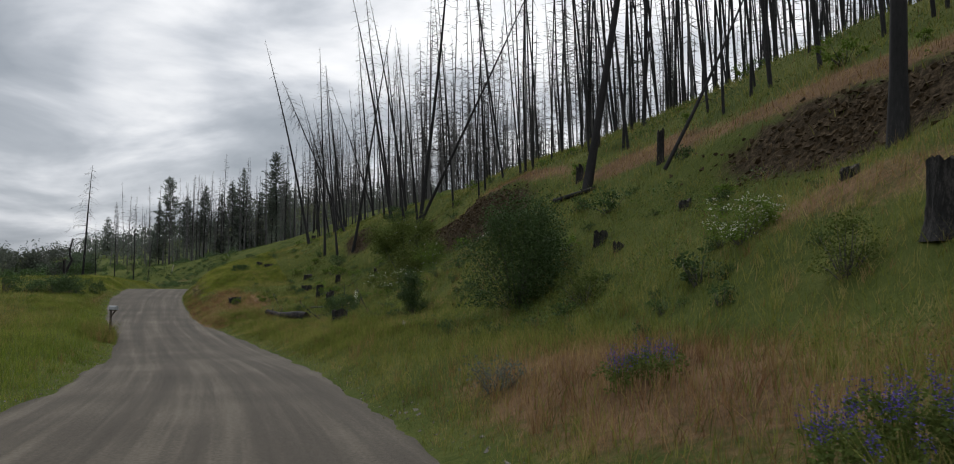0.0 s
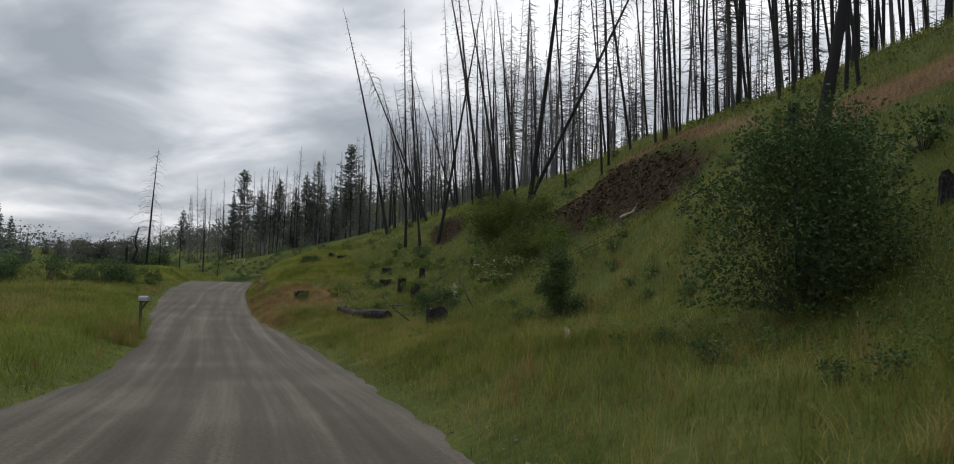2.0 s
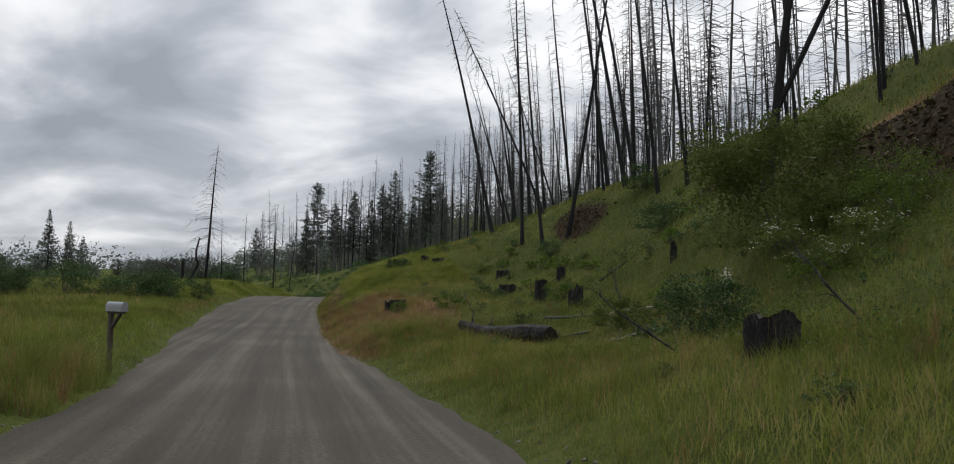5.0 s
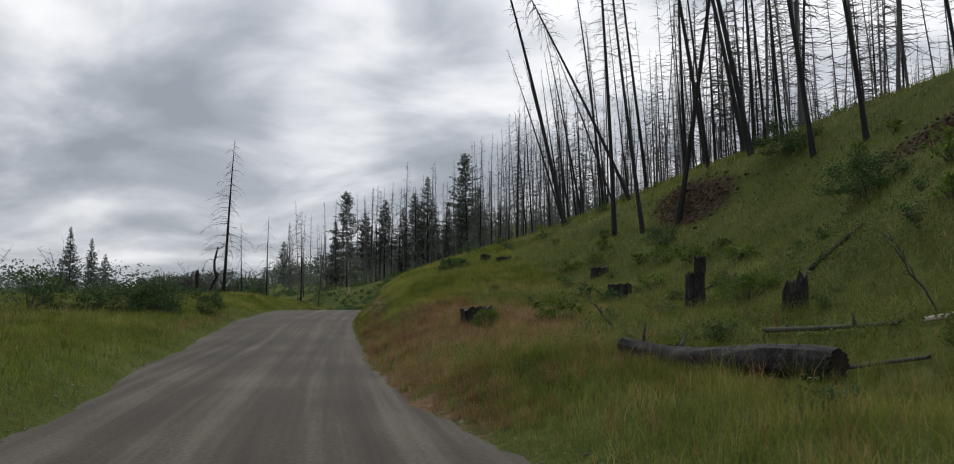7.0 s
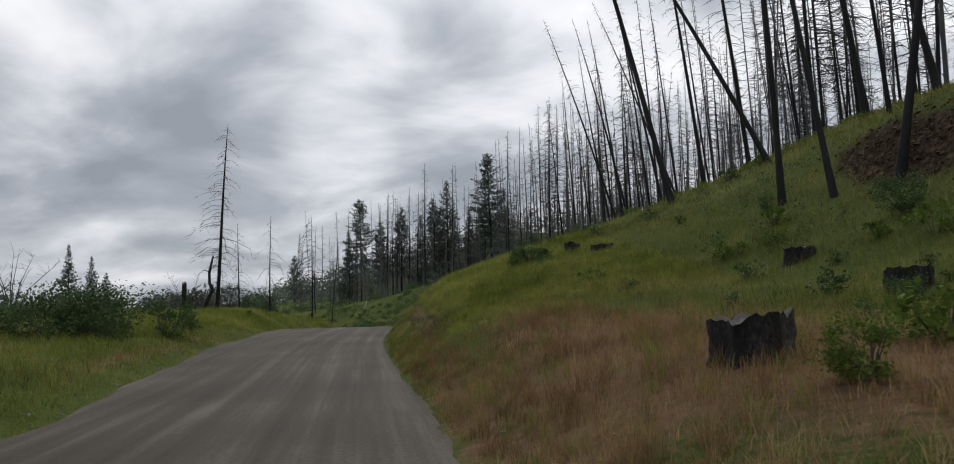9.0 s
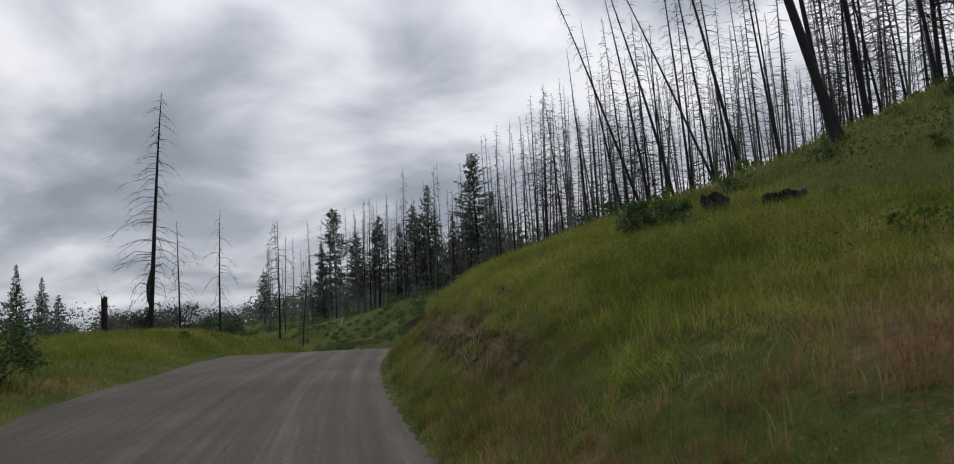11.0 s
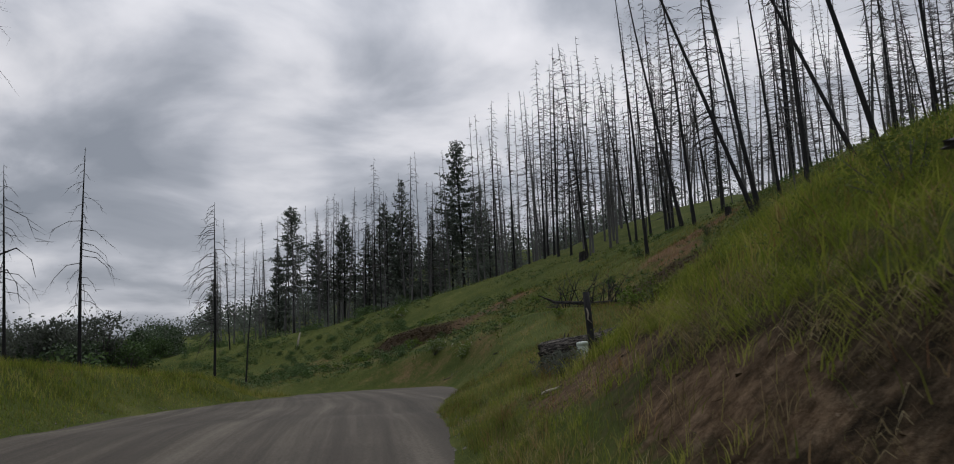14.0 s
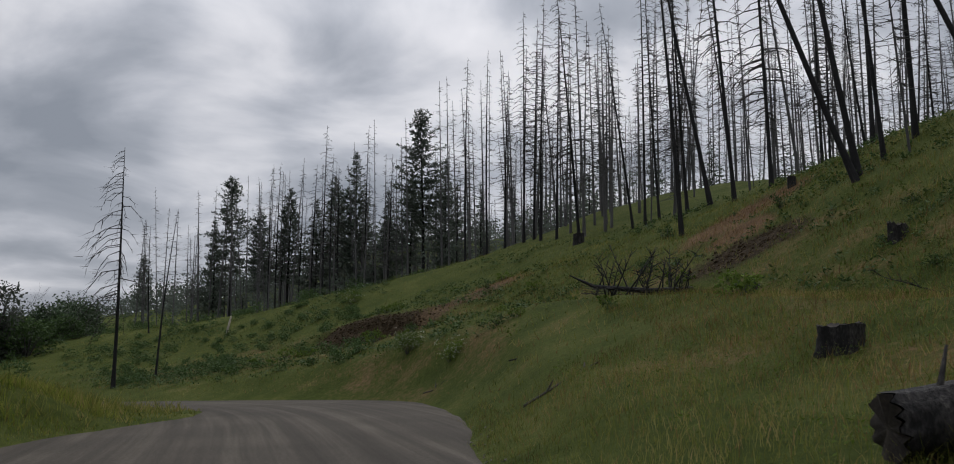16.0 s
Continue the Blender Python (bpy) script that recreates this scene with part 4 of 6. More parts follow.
WEEDLEAF = material("weed_leaves", [(0.3, (0.048, 0.073, 0.019)), (0.55, (0.09, 0.114, 0.028)), (0.75, (0.14, 0.15, 0.046))], 1.0, 0.85, 0.1, 9, 0.08, (1, 1, 1), 0.35, 0.35)
LUPINE = material("violet_blossom", [(0.3, (0.05, 0.035, 0.16)), (0.6, (0.09, 0.06, 0.27)), (0.8, (0.15, 0.11, 0.36))], 4.0, 0.7, 0.1, 6, 0.2, (1, 1, 1), 0.3, 0.2)


def leaf_cloud(rng, wide, tall, lumps, leaves, size, low=0.05, fat=1.0):
    """Leaves in uneven lumps that fill a rounded outline with gaps."""
    verts, faces = [], []
    centres = []
    for _ in range(lumps):
        q, u = rng.uniform(0, 6.283), rng.random() ** 0.55
        zc = tall * rng.uniform(low, 0.92)
        w = math.sqrt(max(0.08, 1 - ((zc / tall - 0.42) / 0.62) ** 2))
        centres.append((Vector((math.cos(q) * u * w * wide * 0.5, math.sin(q) * u * w * wide * 0.5, zc)), rng.uniform(0.10, 0.24) * fat * min(wide, tall)))
    for _ in range(leaves):
        c, r = rng.choice(centres)
        o = Vector((rng.gauss(0, 1), rng.gauss(0, 1), rng.gauss(0, 0.8))) * r * 0.62
        if o.length > r * 1.15:
            o *= r * 1.15 / o.length
        p = c + o
        if p.z < 0.03:
            p.z = rng.uniform(0.03, 0.15)
        out = (p - Vector((0, 0, tall * 0.3))).normalized()
        a = (Vector((rng.gauss(0, 1), rng.gauss(0, 1), rng.gauss(0, 0.7))) + out * 0.6).normalized()
        b = a.cross(Vector((rng.gauss(0, 1), rng.gauss(0, 1), rng.gauss(0, 1)))).normalized()
        ln = size * rng.uniform(0.6, 1.3)
        n = len(verts)
        verts += [p, p + a * ln * 0.5 + b * ln * 0.32, p + a * ln, p + a * ln * 0.5 - b * ln * 0.32]
        faces.append((n, n + 1, n + 2, n + 3))
    return verts, faces, centres


def shrub(name, seed, wide, tall, leaves, size, mat, lumps=22, flowers=0, petal=None, stem_r=0.02, fat=1.0):
    rng = random.Random(seed)
    root = new(name)
    v, f, centres = leaf_cloud(rng, wide, tall, lumps, leaves, size, 0.05, fat)
    sv, sf = [], []
    for c, _ in centres:
        foot = Vector((c.x * 0.15, c.y * 0.15, -0.1))
        mid = foot.lerp(c, 0.55) + Vector((rng.uniform(-0.1, 0.1), rng.uniform(-0.1, 0.1), 0.12)) * tall * 0.3
        tube(sv, sf, [foot, mid, c], [stem_r, stem_r * 0.6, stem_r * 0.25], 4)
    tagged(mesh_object("woody_base", sv, sf, GREYWOOD, root), kind="stuff")
    tagged(mesh_object("foliage", v, f, mat, root, smooth=False), kind="stuff")
    if flowers:
        pv, pf = [], []
        for _ in range(flowers):
            c, r = rng.choice(centres)
            p = c + Vector((rng.gauss(0, 0.7), rng.gauss(0, 0.7), abs(rng.gauss(0.3, 0.6)))) * r
            clump(pv, pf, rng, p, 0.075, 5, 0.4)
        tagged(mesh_object("blossom", pv, pf, petal, root, smooth=False), "small white blossoms", kind="stuff")
    return root


def stand(ob, x, y, scale=1.0, turn=0.0, tilt=0.0, to=0.0, sink=0.0):
    a = radians(-to)
    ob.matrix_basis = Matrix.Translation((x, y, at(x, y) - sink)) @ Matrix.Rotation(-radians(tilt), 4, Vector((math.cos(a), math.sin(a), 0))) @ Matrix.Rotation(turn, 4, "Z") @ Matrix.Scale(scale, 4)
    return ob


# broadleaf trees and bushes along the far edge of the meadow
HEDGE = [shrub("broadleaf_tree", 60, 5.0, 5.5, 1000, 0.42, DULLLEAVES, 22, stem_r=0.09, fat=1.35), shrub("broadleaf_tree", 61, 4.0, 6.5, 950, 0.42, DULLLEAVES, 20, stem_r=0.09, fat=1.4), shrub("broadleaf_tree", 62, 6.0, 4.0, 1000, 0.4, LEAVES, 20, stem_r=0.07, fat=1.35)]
# Tall far trees take the paler DUSKY leaves: distance haze put into their colour.
TALL = [shrub("broadleaf_tree", 66, 7.0, 9.6, 1600, 0.47, DUSKY, 44, stem_r=0.13, fat=0.95), shrub("broadleaf_tree", 67, 6.0, 8.6, 1500, 0.46, DUSKY, 38, stem_r=0.12, fat=0.95)]
for o in HEDGE + TALL:
    tagged(o, "dull green bushy broadleaf tree at the meadow edge", "tree", "trees along the meadow edge")
EDGE_LINE = spline(np.array([(-38.2, 85.5, 0), (-39.5, 82.5, 0), (-42, 78.5, 0), (-47, 73, 0), (-57, 64, 0)], float), 1.0)
BACK_LINE = spline(np.array([(-66, 104, 0), (-70, 101, 0), (-80, 94, 0), (-100, 84, 0)], float), 1.0)
WOOD_LINE = spline(np.array([(-102, 170, 0), (-98.4, 183, 0), (-97.6, 189, 0), (-97.3, 198, 0), (-97, 207, 0)], float), 1.0)
LOW_LINE = spline(np.array([(-97, 208, 0), (-103, 224, 0), (-112, 246, 0)], float), 1.0)
first = set()
spots = []
BUSHES = [shrub("meadow_bush", 64, 3.0, 1.9, 1900, 0.13, LEAVES, 22, fat=1.35), shrub("meadow_bush", 65, 2.2, 1.6, 1400, 0.13, LEAVES, 18, fat=1.35)]
for i, o in enumerate(BUSHES):
    tagged(o, "rounded dark green bush at the edge of the meadow", "bush", "bushes along the meadow")
    stand(o, -42.0 + 2.4 * i, 78.4 + 4.3 * i)
for _ in range(30):
    p = EDGE_LINE[rng.randrange(len(EDGE_LINE))]
    x, y = float(p[0]) + rng.gauss(-1, 1.3), float(p[1]) + rng.gauss(0, 1.3)
    k = rng.uniform(0.55, 0.98)
    copy_thing(rng.choice(BUSHES), Matrix.Translation((x, y, at(x, y) - 0.05)) @ Matrix.Rotation(rng.uniform(0, 6.3), 4, "Z")).scale = (k, k, k * rng.uniform(0.8, 1.1))
for line, count, lo, hi in ((BACK_LINE, 20, 0.25, 0.45), (WOOD_LINE, 22, -0.95, -0.83), (WOOD_LINE, 40, 0.75, 1.15), (LOW_LINE, 34, 0.6, 0.95)):
    for _ in range(count):
        p = line[rng.randrange(len(line))]
        spots.append((float(p[0]) + rng.gauss(1 if hi > 0 else -1, 2.2), float(p[1]) + rng.gauss(0, 1.6), rng.uniform(lo, hi)))
for _ in range(46):
    az, dist = radians(rng.uniform(-46, -27.8)), rng.uniform(205, 285)
    spots.append((-14.7 + math.sin(az) * dist, 45 + math.cos(az) * dist, -(rng.uniform(0.4, 0.72) if az < radians(-33.5) else rng.uniform(0.45, 0.78))))
for x, y, sc in spots:
    kinds, k = (TALL, rng.randrange(2)) if sc < 0 else (HEDGE, rng.randrange(3))          # below nought: the taller kind
    if abs(along(x, y)[1][0]) < 9:
        continue
    sc = abs(sc)
    m = Matrix.Translation((x, y, at(x, y) - 0.1)) @ Matrix.Rotation(rng.uniform(0, 6.3), 4, "Z")
    if kinds[k].name in first:
        copy_thing(kinds[k], m).scale = (sc, sc, sc * rng.uniform(0.85, 1.1))
    else:
        first.add(kinds[k].name)
        kinds[k].matrix_basis = m @ Matrix.Scale(sc, 4)


def hollow_scrub():
    """Low tangled bushes that fill the damp hollow beyond the meadow."""
    rng = random.Random(35)
    verts, faces = [], []
    for k in range(430):
        if k < 170:
            az, dist, tall = radians(rng.uniform(-31, -12)), rng.uniform(100, 235), rng.uniform(0.7, 1.7)
            x, y = -34 + math.sin(az) * dist, 102 + math.cos(az) * dist
        elif k < 290:
            az, dist, tall = radians(rng.uniform(-38, -24)), rng.uniform(110, 230), rng.uniform(1.0, 2.4)
            x, y = -7 + math.sin(az) * dist, 24 + math.cos(az) * dist
        else:
            az, dist, tall = radians(rng.uniform(-27, -12)), rng.uniform(46, 110), rng.uniform(0.35, 0.95)
            x, y = -34 + math.sin(az) * dist, 102 + math.cos(az) * dist
        if abs(along(x, y)[1][0]) < 7.5:
            continue
        z, wide = at(x, y), tall * rng.uniform(0.5, 1.0)
        for _ in range(44):
            q, u = rng.uniform(0, 6.3), 0.85 * rng.random()
            r = wide * math.sqrt(rng.random()) * math.sqrt(max(0.1, 1 - u * u))
            clump(verts, faces, rng, Vector((x + r * math.cos(q), y + r * math.sin(q), z + tall * u)), 0.26 + 0.15 * tall, 5, 0.5, 0.9)
    return tagged(mesh_object("hollow_scrub", verts, faces, LEAVES, smooth=False), "low tangled dark green scrub filling the hollow", "scrub", kind="stuff")


hollow_scrub()

# ---- shrubs on the hillside ----
tagged(stand(shrub("large_shrub", 70, 3.0, 3.05, 27000, 0.068, LEAVES, 70, stem_r=0.014, fat=1.15), 1.2, 25.9), "large rounded dark blue-green leafy shrub in tall grass", "shrub")
for x, y, w, h, n, mat, fl, lab in (
        (-7.1, 46.4, 2.2, 1.15, 2600, LEAVES, 0, "dark green leafy shrub beside a pale mullein"),
        (-4.35, 53.6, 4.8, 3.4, 9000, WEEDLEAF, 40, "spreading dark green shrub below a bare soil face"),
        (-2.39, 33.6, 1.1, 1.9, 4400, LEAVES, 0, "narrow upright dark green shrub in the grass"),
        (-8.4, 54.3, 2.2, 0.8, 2400, WEEDLEAF, 0, "low dark green shrub beside a black stump"),
        (-4.15, 47.9, 3.6, 1.0, 1700, WEEDLEAF, 190, "low spreading shrub with scattered white blossoms"),
        (-2.5, 49.7, 2.0, 1.4, 2200, YLEAVES, 40, "bright green leafy shrub below a bare soil face"),
        (2.65, 21.8, 1.3, 0.8, 1300, WEEDLEAF, 0, "small green leafy shrub in the grass"),
        (5.4, 17.9, 1.5, 0.9, 1500, YLEAVES, 190, "low shrub covered in white blossoms"),
        (0.3, 12.2, 1.0, 0.45, 320, DUSKY, 0, "small dusky green bush in dry grass"),
        (5.4, 12.9, 1.0, 0.85, 900, WEEDLEAF, 0, "bright green leafy clump beside a charred stump"),
        (-17.36, 64.15, 0.75, 0.52, 800, YLEAVES, 0, "yellow-green leafy shrub beside a burned stump"),
        (-42.0, 147.2, 1.3, 0.9, 1200, YLEAVES, 150, "low shrub with creamy white blossoms above the road"),
        (-39.7, 143.0, 1.2, 0.8, 1000, YLEAVES, 100, "low shrub with creamy white blossoms above the road"),
        (-53.0, 186.4, 2.3, 1.2, 1500, YLEAVES, 150, "low shrub with creamy white blossoms above the road"),
        (-25.3, 129.0, 3.0, 1.9, 3200, YLEAVES, 150, "leafy green shrub with pale blossoms on the slope"),
        (-23.5, 127.0, 3.2, 2.3, 3400, YLEAVES, 110, "tall leafy green shrub with pale blossoms on the slope"),
        (-27.2, 126.5, 1.6, 0.9, 1500, YLEAVES, 0, "bright green leafy shrub above a pale log"),
        (-6.7, 70.0, 3.0, 1.2, 2600, LEAVES, 0, "dark green leafy shrub on the slope"),
        (-7.0, 81.6, 3.2, 1.5, 2600, LEAVES, 0, "dark green leafy shrub under burned trees"),
        (-12.6, 81.3, 1.8, 0.9, 1600, LEAVES, 0, "dark green leafy shrub at the foot of a burned tree"),
        (-23.9, 89.2, 2.1, 0.65, 2200, LEAVES, 0, "dark green leafy shrub on the bank's crest"),
        (-33.2, 112.2, 0.9, 0.42, 260, DUSKY, 0, "leafy green plant below a fallen log"),
        (-32.7, 108.9, 0.9, 0.4, 240, DUSKY, 0, "dusky leafy plant beside a utility pedestal"),
        (-31.4, 106.6, 0.9, 0.45, 350, WEEDLEAF, 0, "leafy green plant on the crumbling bank"),
        (-29.9, 101.2, 1.0, 0.45, 350, WEEDLEAF, 0, "leafy green plant on the crumbling bank"),
        (-10.8, 65.3, 1.7, 0.7, 1500, YLEAVES, 0, "bright green leafy shrub behind charred stumps")):
    tagged(stand(shrub("shrub", int(x * 7 + y * 13) % 9973, w, h, int(n * 2.0), 0.034 + 0.013 * w, mat, 30, fl, PETALS, 0.011, 1.3), x, y, 1, 0.7 * x), lab, "shrub", "shrubs on the hillside")
SMALL = [shrub("low_shrub", 90, 1.4, 0.75, 380, 0.115, LEAVES, 14, fat=1.3), shrub("low_shrub", 91, 1.0, 0.6, 330, 0.11, YLEAVES, 12), shrub("low_shrub", 92, 1.8, 0.8, 430, 0.13, YLEAVES, 16)]
for i, o in enumerate(SMALL):
    tagged(o, "low green leafy shrub in the hillside grass", "shrub", "low shrubs on the hillside")
    stand(o, *spot(26 + 19 * i, 12 + 2 * i))
rng = random.Random(91)
for _ in range(200):
    s, d = rng.uniform(4, 175), rng.choice((rng.uniform(6, 14), rng.uniform(10, 27), rng.uniform(10, 27)))
    if mask(np.array([s]), np.array([d]), SOIL)[0] > 0.3 or (106 < s < 136 and d < 13):
        continue
    x, y = spot(s, d)
    sc = rng.uniform(0.35, 0.95)
    copy_thing(rng.choice(SMALL), Matrix.Translation((x, y, at(x, y) - 0.05)) @ Matrix.Rotation(rng.uniform(0, 6.3), 4, "Z")).scale = (sc, sc, sc * rng.uniform(0.7, 1.2))
for _ in range(150):
    s, d = rng.uniform(4, 84), rng.uniform(5, 15)
    if max(mask(np.array([s]), np.array([d]), SOIL)[0], mask(np.array([s]), np.array([d]), DRY)[0]) > 0.3:
        continue
    x, y = spot(s, d)
    sc = rng.uniform(0.25, 0.55)
    copy_thing(SMALL[0], Matrix.Translation((x, y, at(x, y) - 0.03)) @ Matrix.Rotation(rng.uniform(0, 6.3), 4, "Z")).scale = (sc, sc, sc * rng.uniform(0.7, 1.2))
for _ in range(16):
    s, d = rng.uniform(70, 150), rng.uniform(-24, -9)
    x, y = spot(s, d)
    sc = rng.uniform(0.4, 0.9)
    copy_thing(rng.choice(SMALL), Matrix.Translation((x, y, at(x, y) - 0.05)) @ Matrix.Rotation(rng.uniform(0, 6.3), 4, "Z")).scale = (sc, sc, sc)


def lupine(seed):
    rng = random.Random(seed)
    root = new("lupine")
    v, f, _ = leaf_cloud(rng, 0.46, 0.36, 10, 230, 0.04)
    tagged(mesh_object("foliage", v, f, WEEDLEAF, root, smooth=False), kind="stuff")
    sv, sf, pv, pf = [], [], [], []
    for _ in range(5):
        q, r = rng.uniform(0, 6.3), rng.uniform(0.03, 0.2)
        foot = Vector((math.cos(q) * r, math.sin(q) * r, 0))
        top = foot * 1.3 + Vector((0, 0, rng.uniform(0.36, 0.52)))
        tube(sv, sf, [foot, top], [0.005, 0.003], 3)
        for k in range(8):
            clump(pv, pf, rng, foot.lerp(top, 0.64 + 0.05 * k), 0.042, 4, 0.6)
    tagged(mesh_object("woody_base", sv, sf, YLEAVES, root), kind="stuff")
    tagged(mesh_object("blossom", pv, pf, LUPINE, root, smooth=False), "violet flower spikes", kind="stuff")
    return tagged(root, "violet-flowered lupine in roadside grass", "flower", "lupines by the road")


LUPINES = [lupine(1), lupine(2)]
stand(LUPINES[0], 1.7, 9.8)
stand(LUPINES[1], 2.0, 9.5)
for k in range(19):
    x, y = (1.8 + rng.gauss(0, 0.2), 9.7 + rng.gauss(0, 0.25)) if k < 5 else (2.8 + rng.gauss(0, 0.35), 5.2 + rng.gauss(0, 0.45))
    copy_thing(rng.choice(LUPINES), Matrix.Translation((x, y, at(x, y))) @ Matrix.Rotation(rng.uniform(0, 6.3), 4, "Z"))
stalk = new("mullein")
v, f = [], []
tube(v, f, [(0, 0, -0.05), (0, 0, 0.55), (0.02, 0, 1.15)], [0.018, 0.016, 0.008], 6)
mesh_object("stem", v, f, YLEAVES, stalk)
v, f = [], []
mr = random.Random(3)
for k in range(60):
    clump(v, f, mr, Vector((mr.gauss(0, 0.015), mr.gauss(0, 0.015), 0.45 + 0.7 * k / 60)), 0.1, 3, 0.6)
tagged(mesh_object("flower_spike", v, f, PETALS, stalk, smooth=False), "pale woolly flower spike", kind="stuff")
tagged(stand(stalk, -6.5, 47.6), "tall pale mullein stalk in the grass", "plant")


# ---- stumps, logs and fallen wood ----
def bark_material():
    """Furrowed bark: long grey-brown plates between black cracks, laid along the log."""
    m = bpy.data.materials.new("furrowed_scorched_bark")
    m.use_nodes = True
    add, link = nodes_of(m.node_tree)
    uv = add("ShaderNodeUVMap", uv_map="bark")
    mp = add("ShaderNodeMapping")
    mp.inputs[3].default_value = (22, 3.2, 1)
    link(uv.outputs[0], mp.inputs[0])
    warp = add("ShaderNodeTexNoise", _2=0.5, _3=5.0)
    link(mp.outputs[0], warp.inputs[0])
    shift = add("ShaderNodeVectorMath", operation="ADD")
    link(mp.outputs[0], shift.inputs[0])
    link(warp.outputs[1], shift.inputs[1])
    vor = add("ShaderNodeTexNoise", noise_dimensions="3D", _2=1.1, _3=3.0, _4=0.55, _8=0.6)
    link(shift.outputs[0], vor.inputs[0])
    mid = add("ShaderNodeMath", operation="SUBTRACT", _1=0.5)
    link(vor.outputs[0], mid.inputs[0])
    ridge = add("ShaderNodeMath", operation="ABSOLUTE")
    link(mid.outputs[0], ridge.inputs[0])
    fine = add("ShaderNodeTexNoise", _2=7.0, _3=5.0, _4=0.7)
    link(mp.outputs[0], fine.inputs[0])
    edge = add("ShaderNodeMapRange", _1=0.0, _2=0.13)
    link(ridge.outputs[0], edge.inputs[0])
    mul = add("ShaderNodeMath", operation="MULTIPLY")
    link(edge.outputs[0], mul.inputs[0])
    link(fine.outputs[0], mul.inputs[1])
    cr = ramp(add, [(0.05, (0.010, 0.009, 0.008)), (0.22, (0.045, 0.039, 0.034)), (0.40, (0.12, 0.105, 0.09)), (0.6, (0.21, 0.188, 0.165))])
    link(mul.outputs[0], cr.inputs[0])
    bs = add("ShaderNodeBsdfPrincipled")
    bs.inputs["Roughness"].default_value = 0.9
    bs.inputs["Specular IOR Level"].default_value = 0.15
    link(cr.outputs[0], bs.inputs["Base Color"])
    bp = add("ShaderNodeBump", _0=1.0, _1=0.03)
    link(mul.outputs[0], bp.inputs["Height"])
    link(bp.outputs[0], bs.inputs["Normal"])
    link(bs.outputs[0], add("ShaderNodeOutputMaterial").inputs[0])
    return m


BARK = bark_material()
BURNT = material("burnt_black_wood", [(0.32, (0.006, 0.0058, 0.0056)), (0.48, (0.016, 0.015, 0.0145)), (0.6, (0.05, 0.046, 0.043)), (0.72, (0.13, 0.118, 0.105))], 4.0, 0.85, 1.0, 8, 0.2, (1, 1, 0.35), 0.2, 0.0, 0.04)
PALEWOOD = material("bare_pale_wood", [(0.3, (0.22, 0.19, 0.15)), (0.6, (0.42, 0.37, 0.30)), (0.8, (0.5, 0.46, 0.4))], 2.0, 0.8, 0.3, 8, 0.2, (1, 1, 0.2), 0.1)
SCORCHED = material("scorched_bare_wood", [(0.40, (0.015, 0.014, 0.013)), (0.45, (0.07, 0.062, 0.054)), (0.48, (0.24, 0.215, 0.18)), (0.7, (0.42, 0.385, 0.335))], 1.7, 0.85, 0.5, 5, 0.15, (1, 1, 1), 0.1)
CUTWOOD = material("scorched_cut_wood", [(0.3, (0.015, 0.013, 0.012)), (0.55, (0.05, 0.042, 0.035)), (0.75, (0.12, 0.10, 0.08))], 5.0, 0.9, 0.6, 6, 0.2, (1, 1, 1), 0.15)


def stump(seed, r, h, jag=0.18):
    """A burned stump: flared, fluted side with a ragged rim, and its hollowed top."""
    rng = random.Random(seed)
    root = new("tree_stump")
    n, rows = 36, 12
    ph = [rng.uniform(0, 6.3) for _ in range(5)]
    flute = [1 + 0.09 * math.sin(3 * 2 * math.pi * k / n + ph[0]) + 0.06 * math.sin(5 * 2 * math.pi * k / n + ph[1]) + 0.05 * math.sin(11 * 2 * math.pi * k / n + ph[3]) for k in range(n)]
    rim = [h * (1 - jag * (0.5 + 0.5 * math.sin(2 * math.pi * k / n + ph[2])) - 0.5 * jag * max(0, math.sin(4 * 2 * math.pi * k / n + ph[4])) + rng.uniform(-1, 1) * (0.25 * jag + 0.03)) for k in range(n)]
    v, f = [], []
    for j in range(rows):
        u = j / (rows - 1)
        for k in range(n):
            q = 2 * math.pi * k / n
            furrow = 0.16 * (abs(noise.noise(Vector((math.cos(q) * 5 + seed, math.sin(q) * 5, u * h * 3.5)))) - 0.25)
            rr = r * (flute[k] + furrow) * (1 + 0.28 * (1 - u) ** 4) * rng.uniform(0.97, 1.03)
            v.append((rr * math.cos(q), rr * math.sin(q), -0.25 + u * (rim[k] + 0.25)))
    for j in range(rows - 1):
        for k in range(n):
            f.append((j * n + k, j * n + (k + 1) % n, (j + 1) * n + (k + 1) % n, (j + 1) * n + k))
    mesh_object("side", v, f, BURNT, root)
    tv, tf = [], []
    for ring, (w, drop) in enumerate(((0.985, 0.0), (0.7, 0.05), (0.35, 0.09))):
        for k in range(n):
            q = 2 * math.pi * k / n
            tv.append((r * flute[k] * w * math.cos(q), r * flute[k] * w * math.sin(q), rim[k] * w + h * (1 - w) * 0.85 - drop * h + rng.uniform(-0.02, 0.02)))
    for ring in range(2):
        for k in range(n):
            tf.append((ring * n + k, ring * n + (k + 1) % n, (ring + 1) * n + (k + 1) % n, (ring + 1) * n + k))
    tf.append(tuple(2 * n + k for k in range(n)))
    mesh_object("top", tv, tf, CUTWOOD, root)
    return root


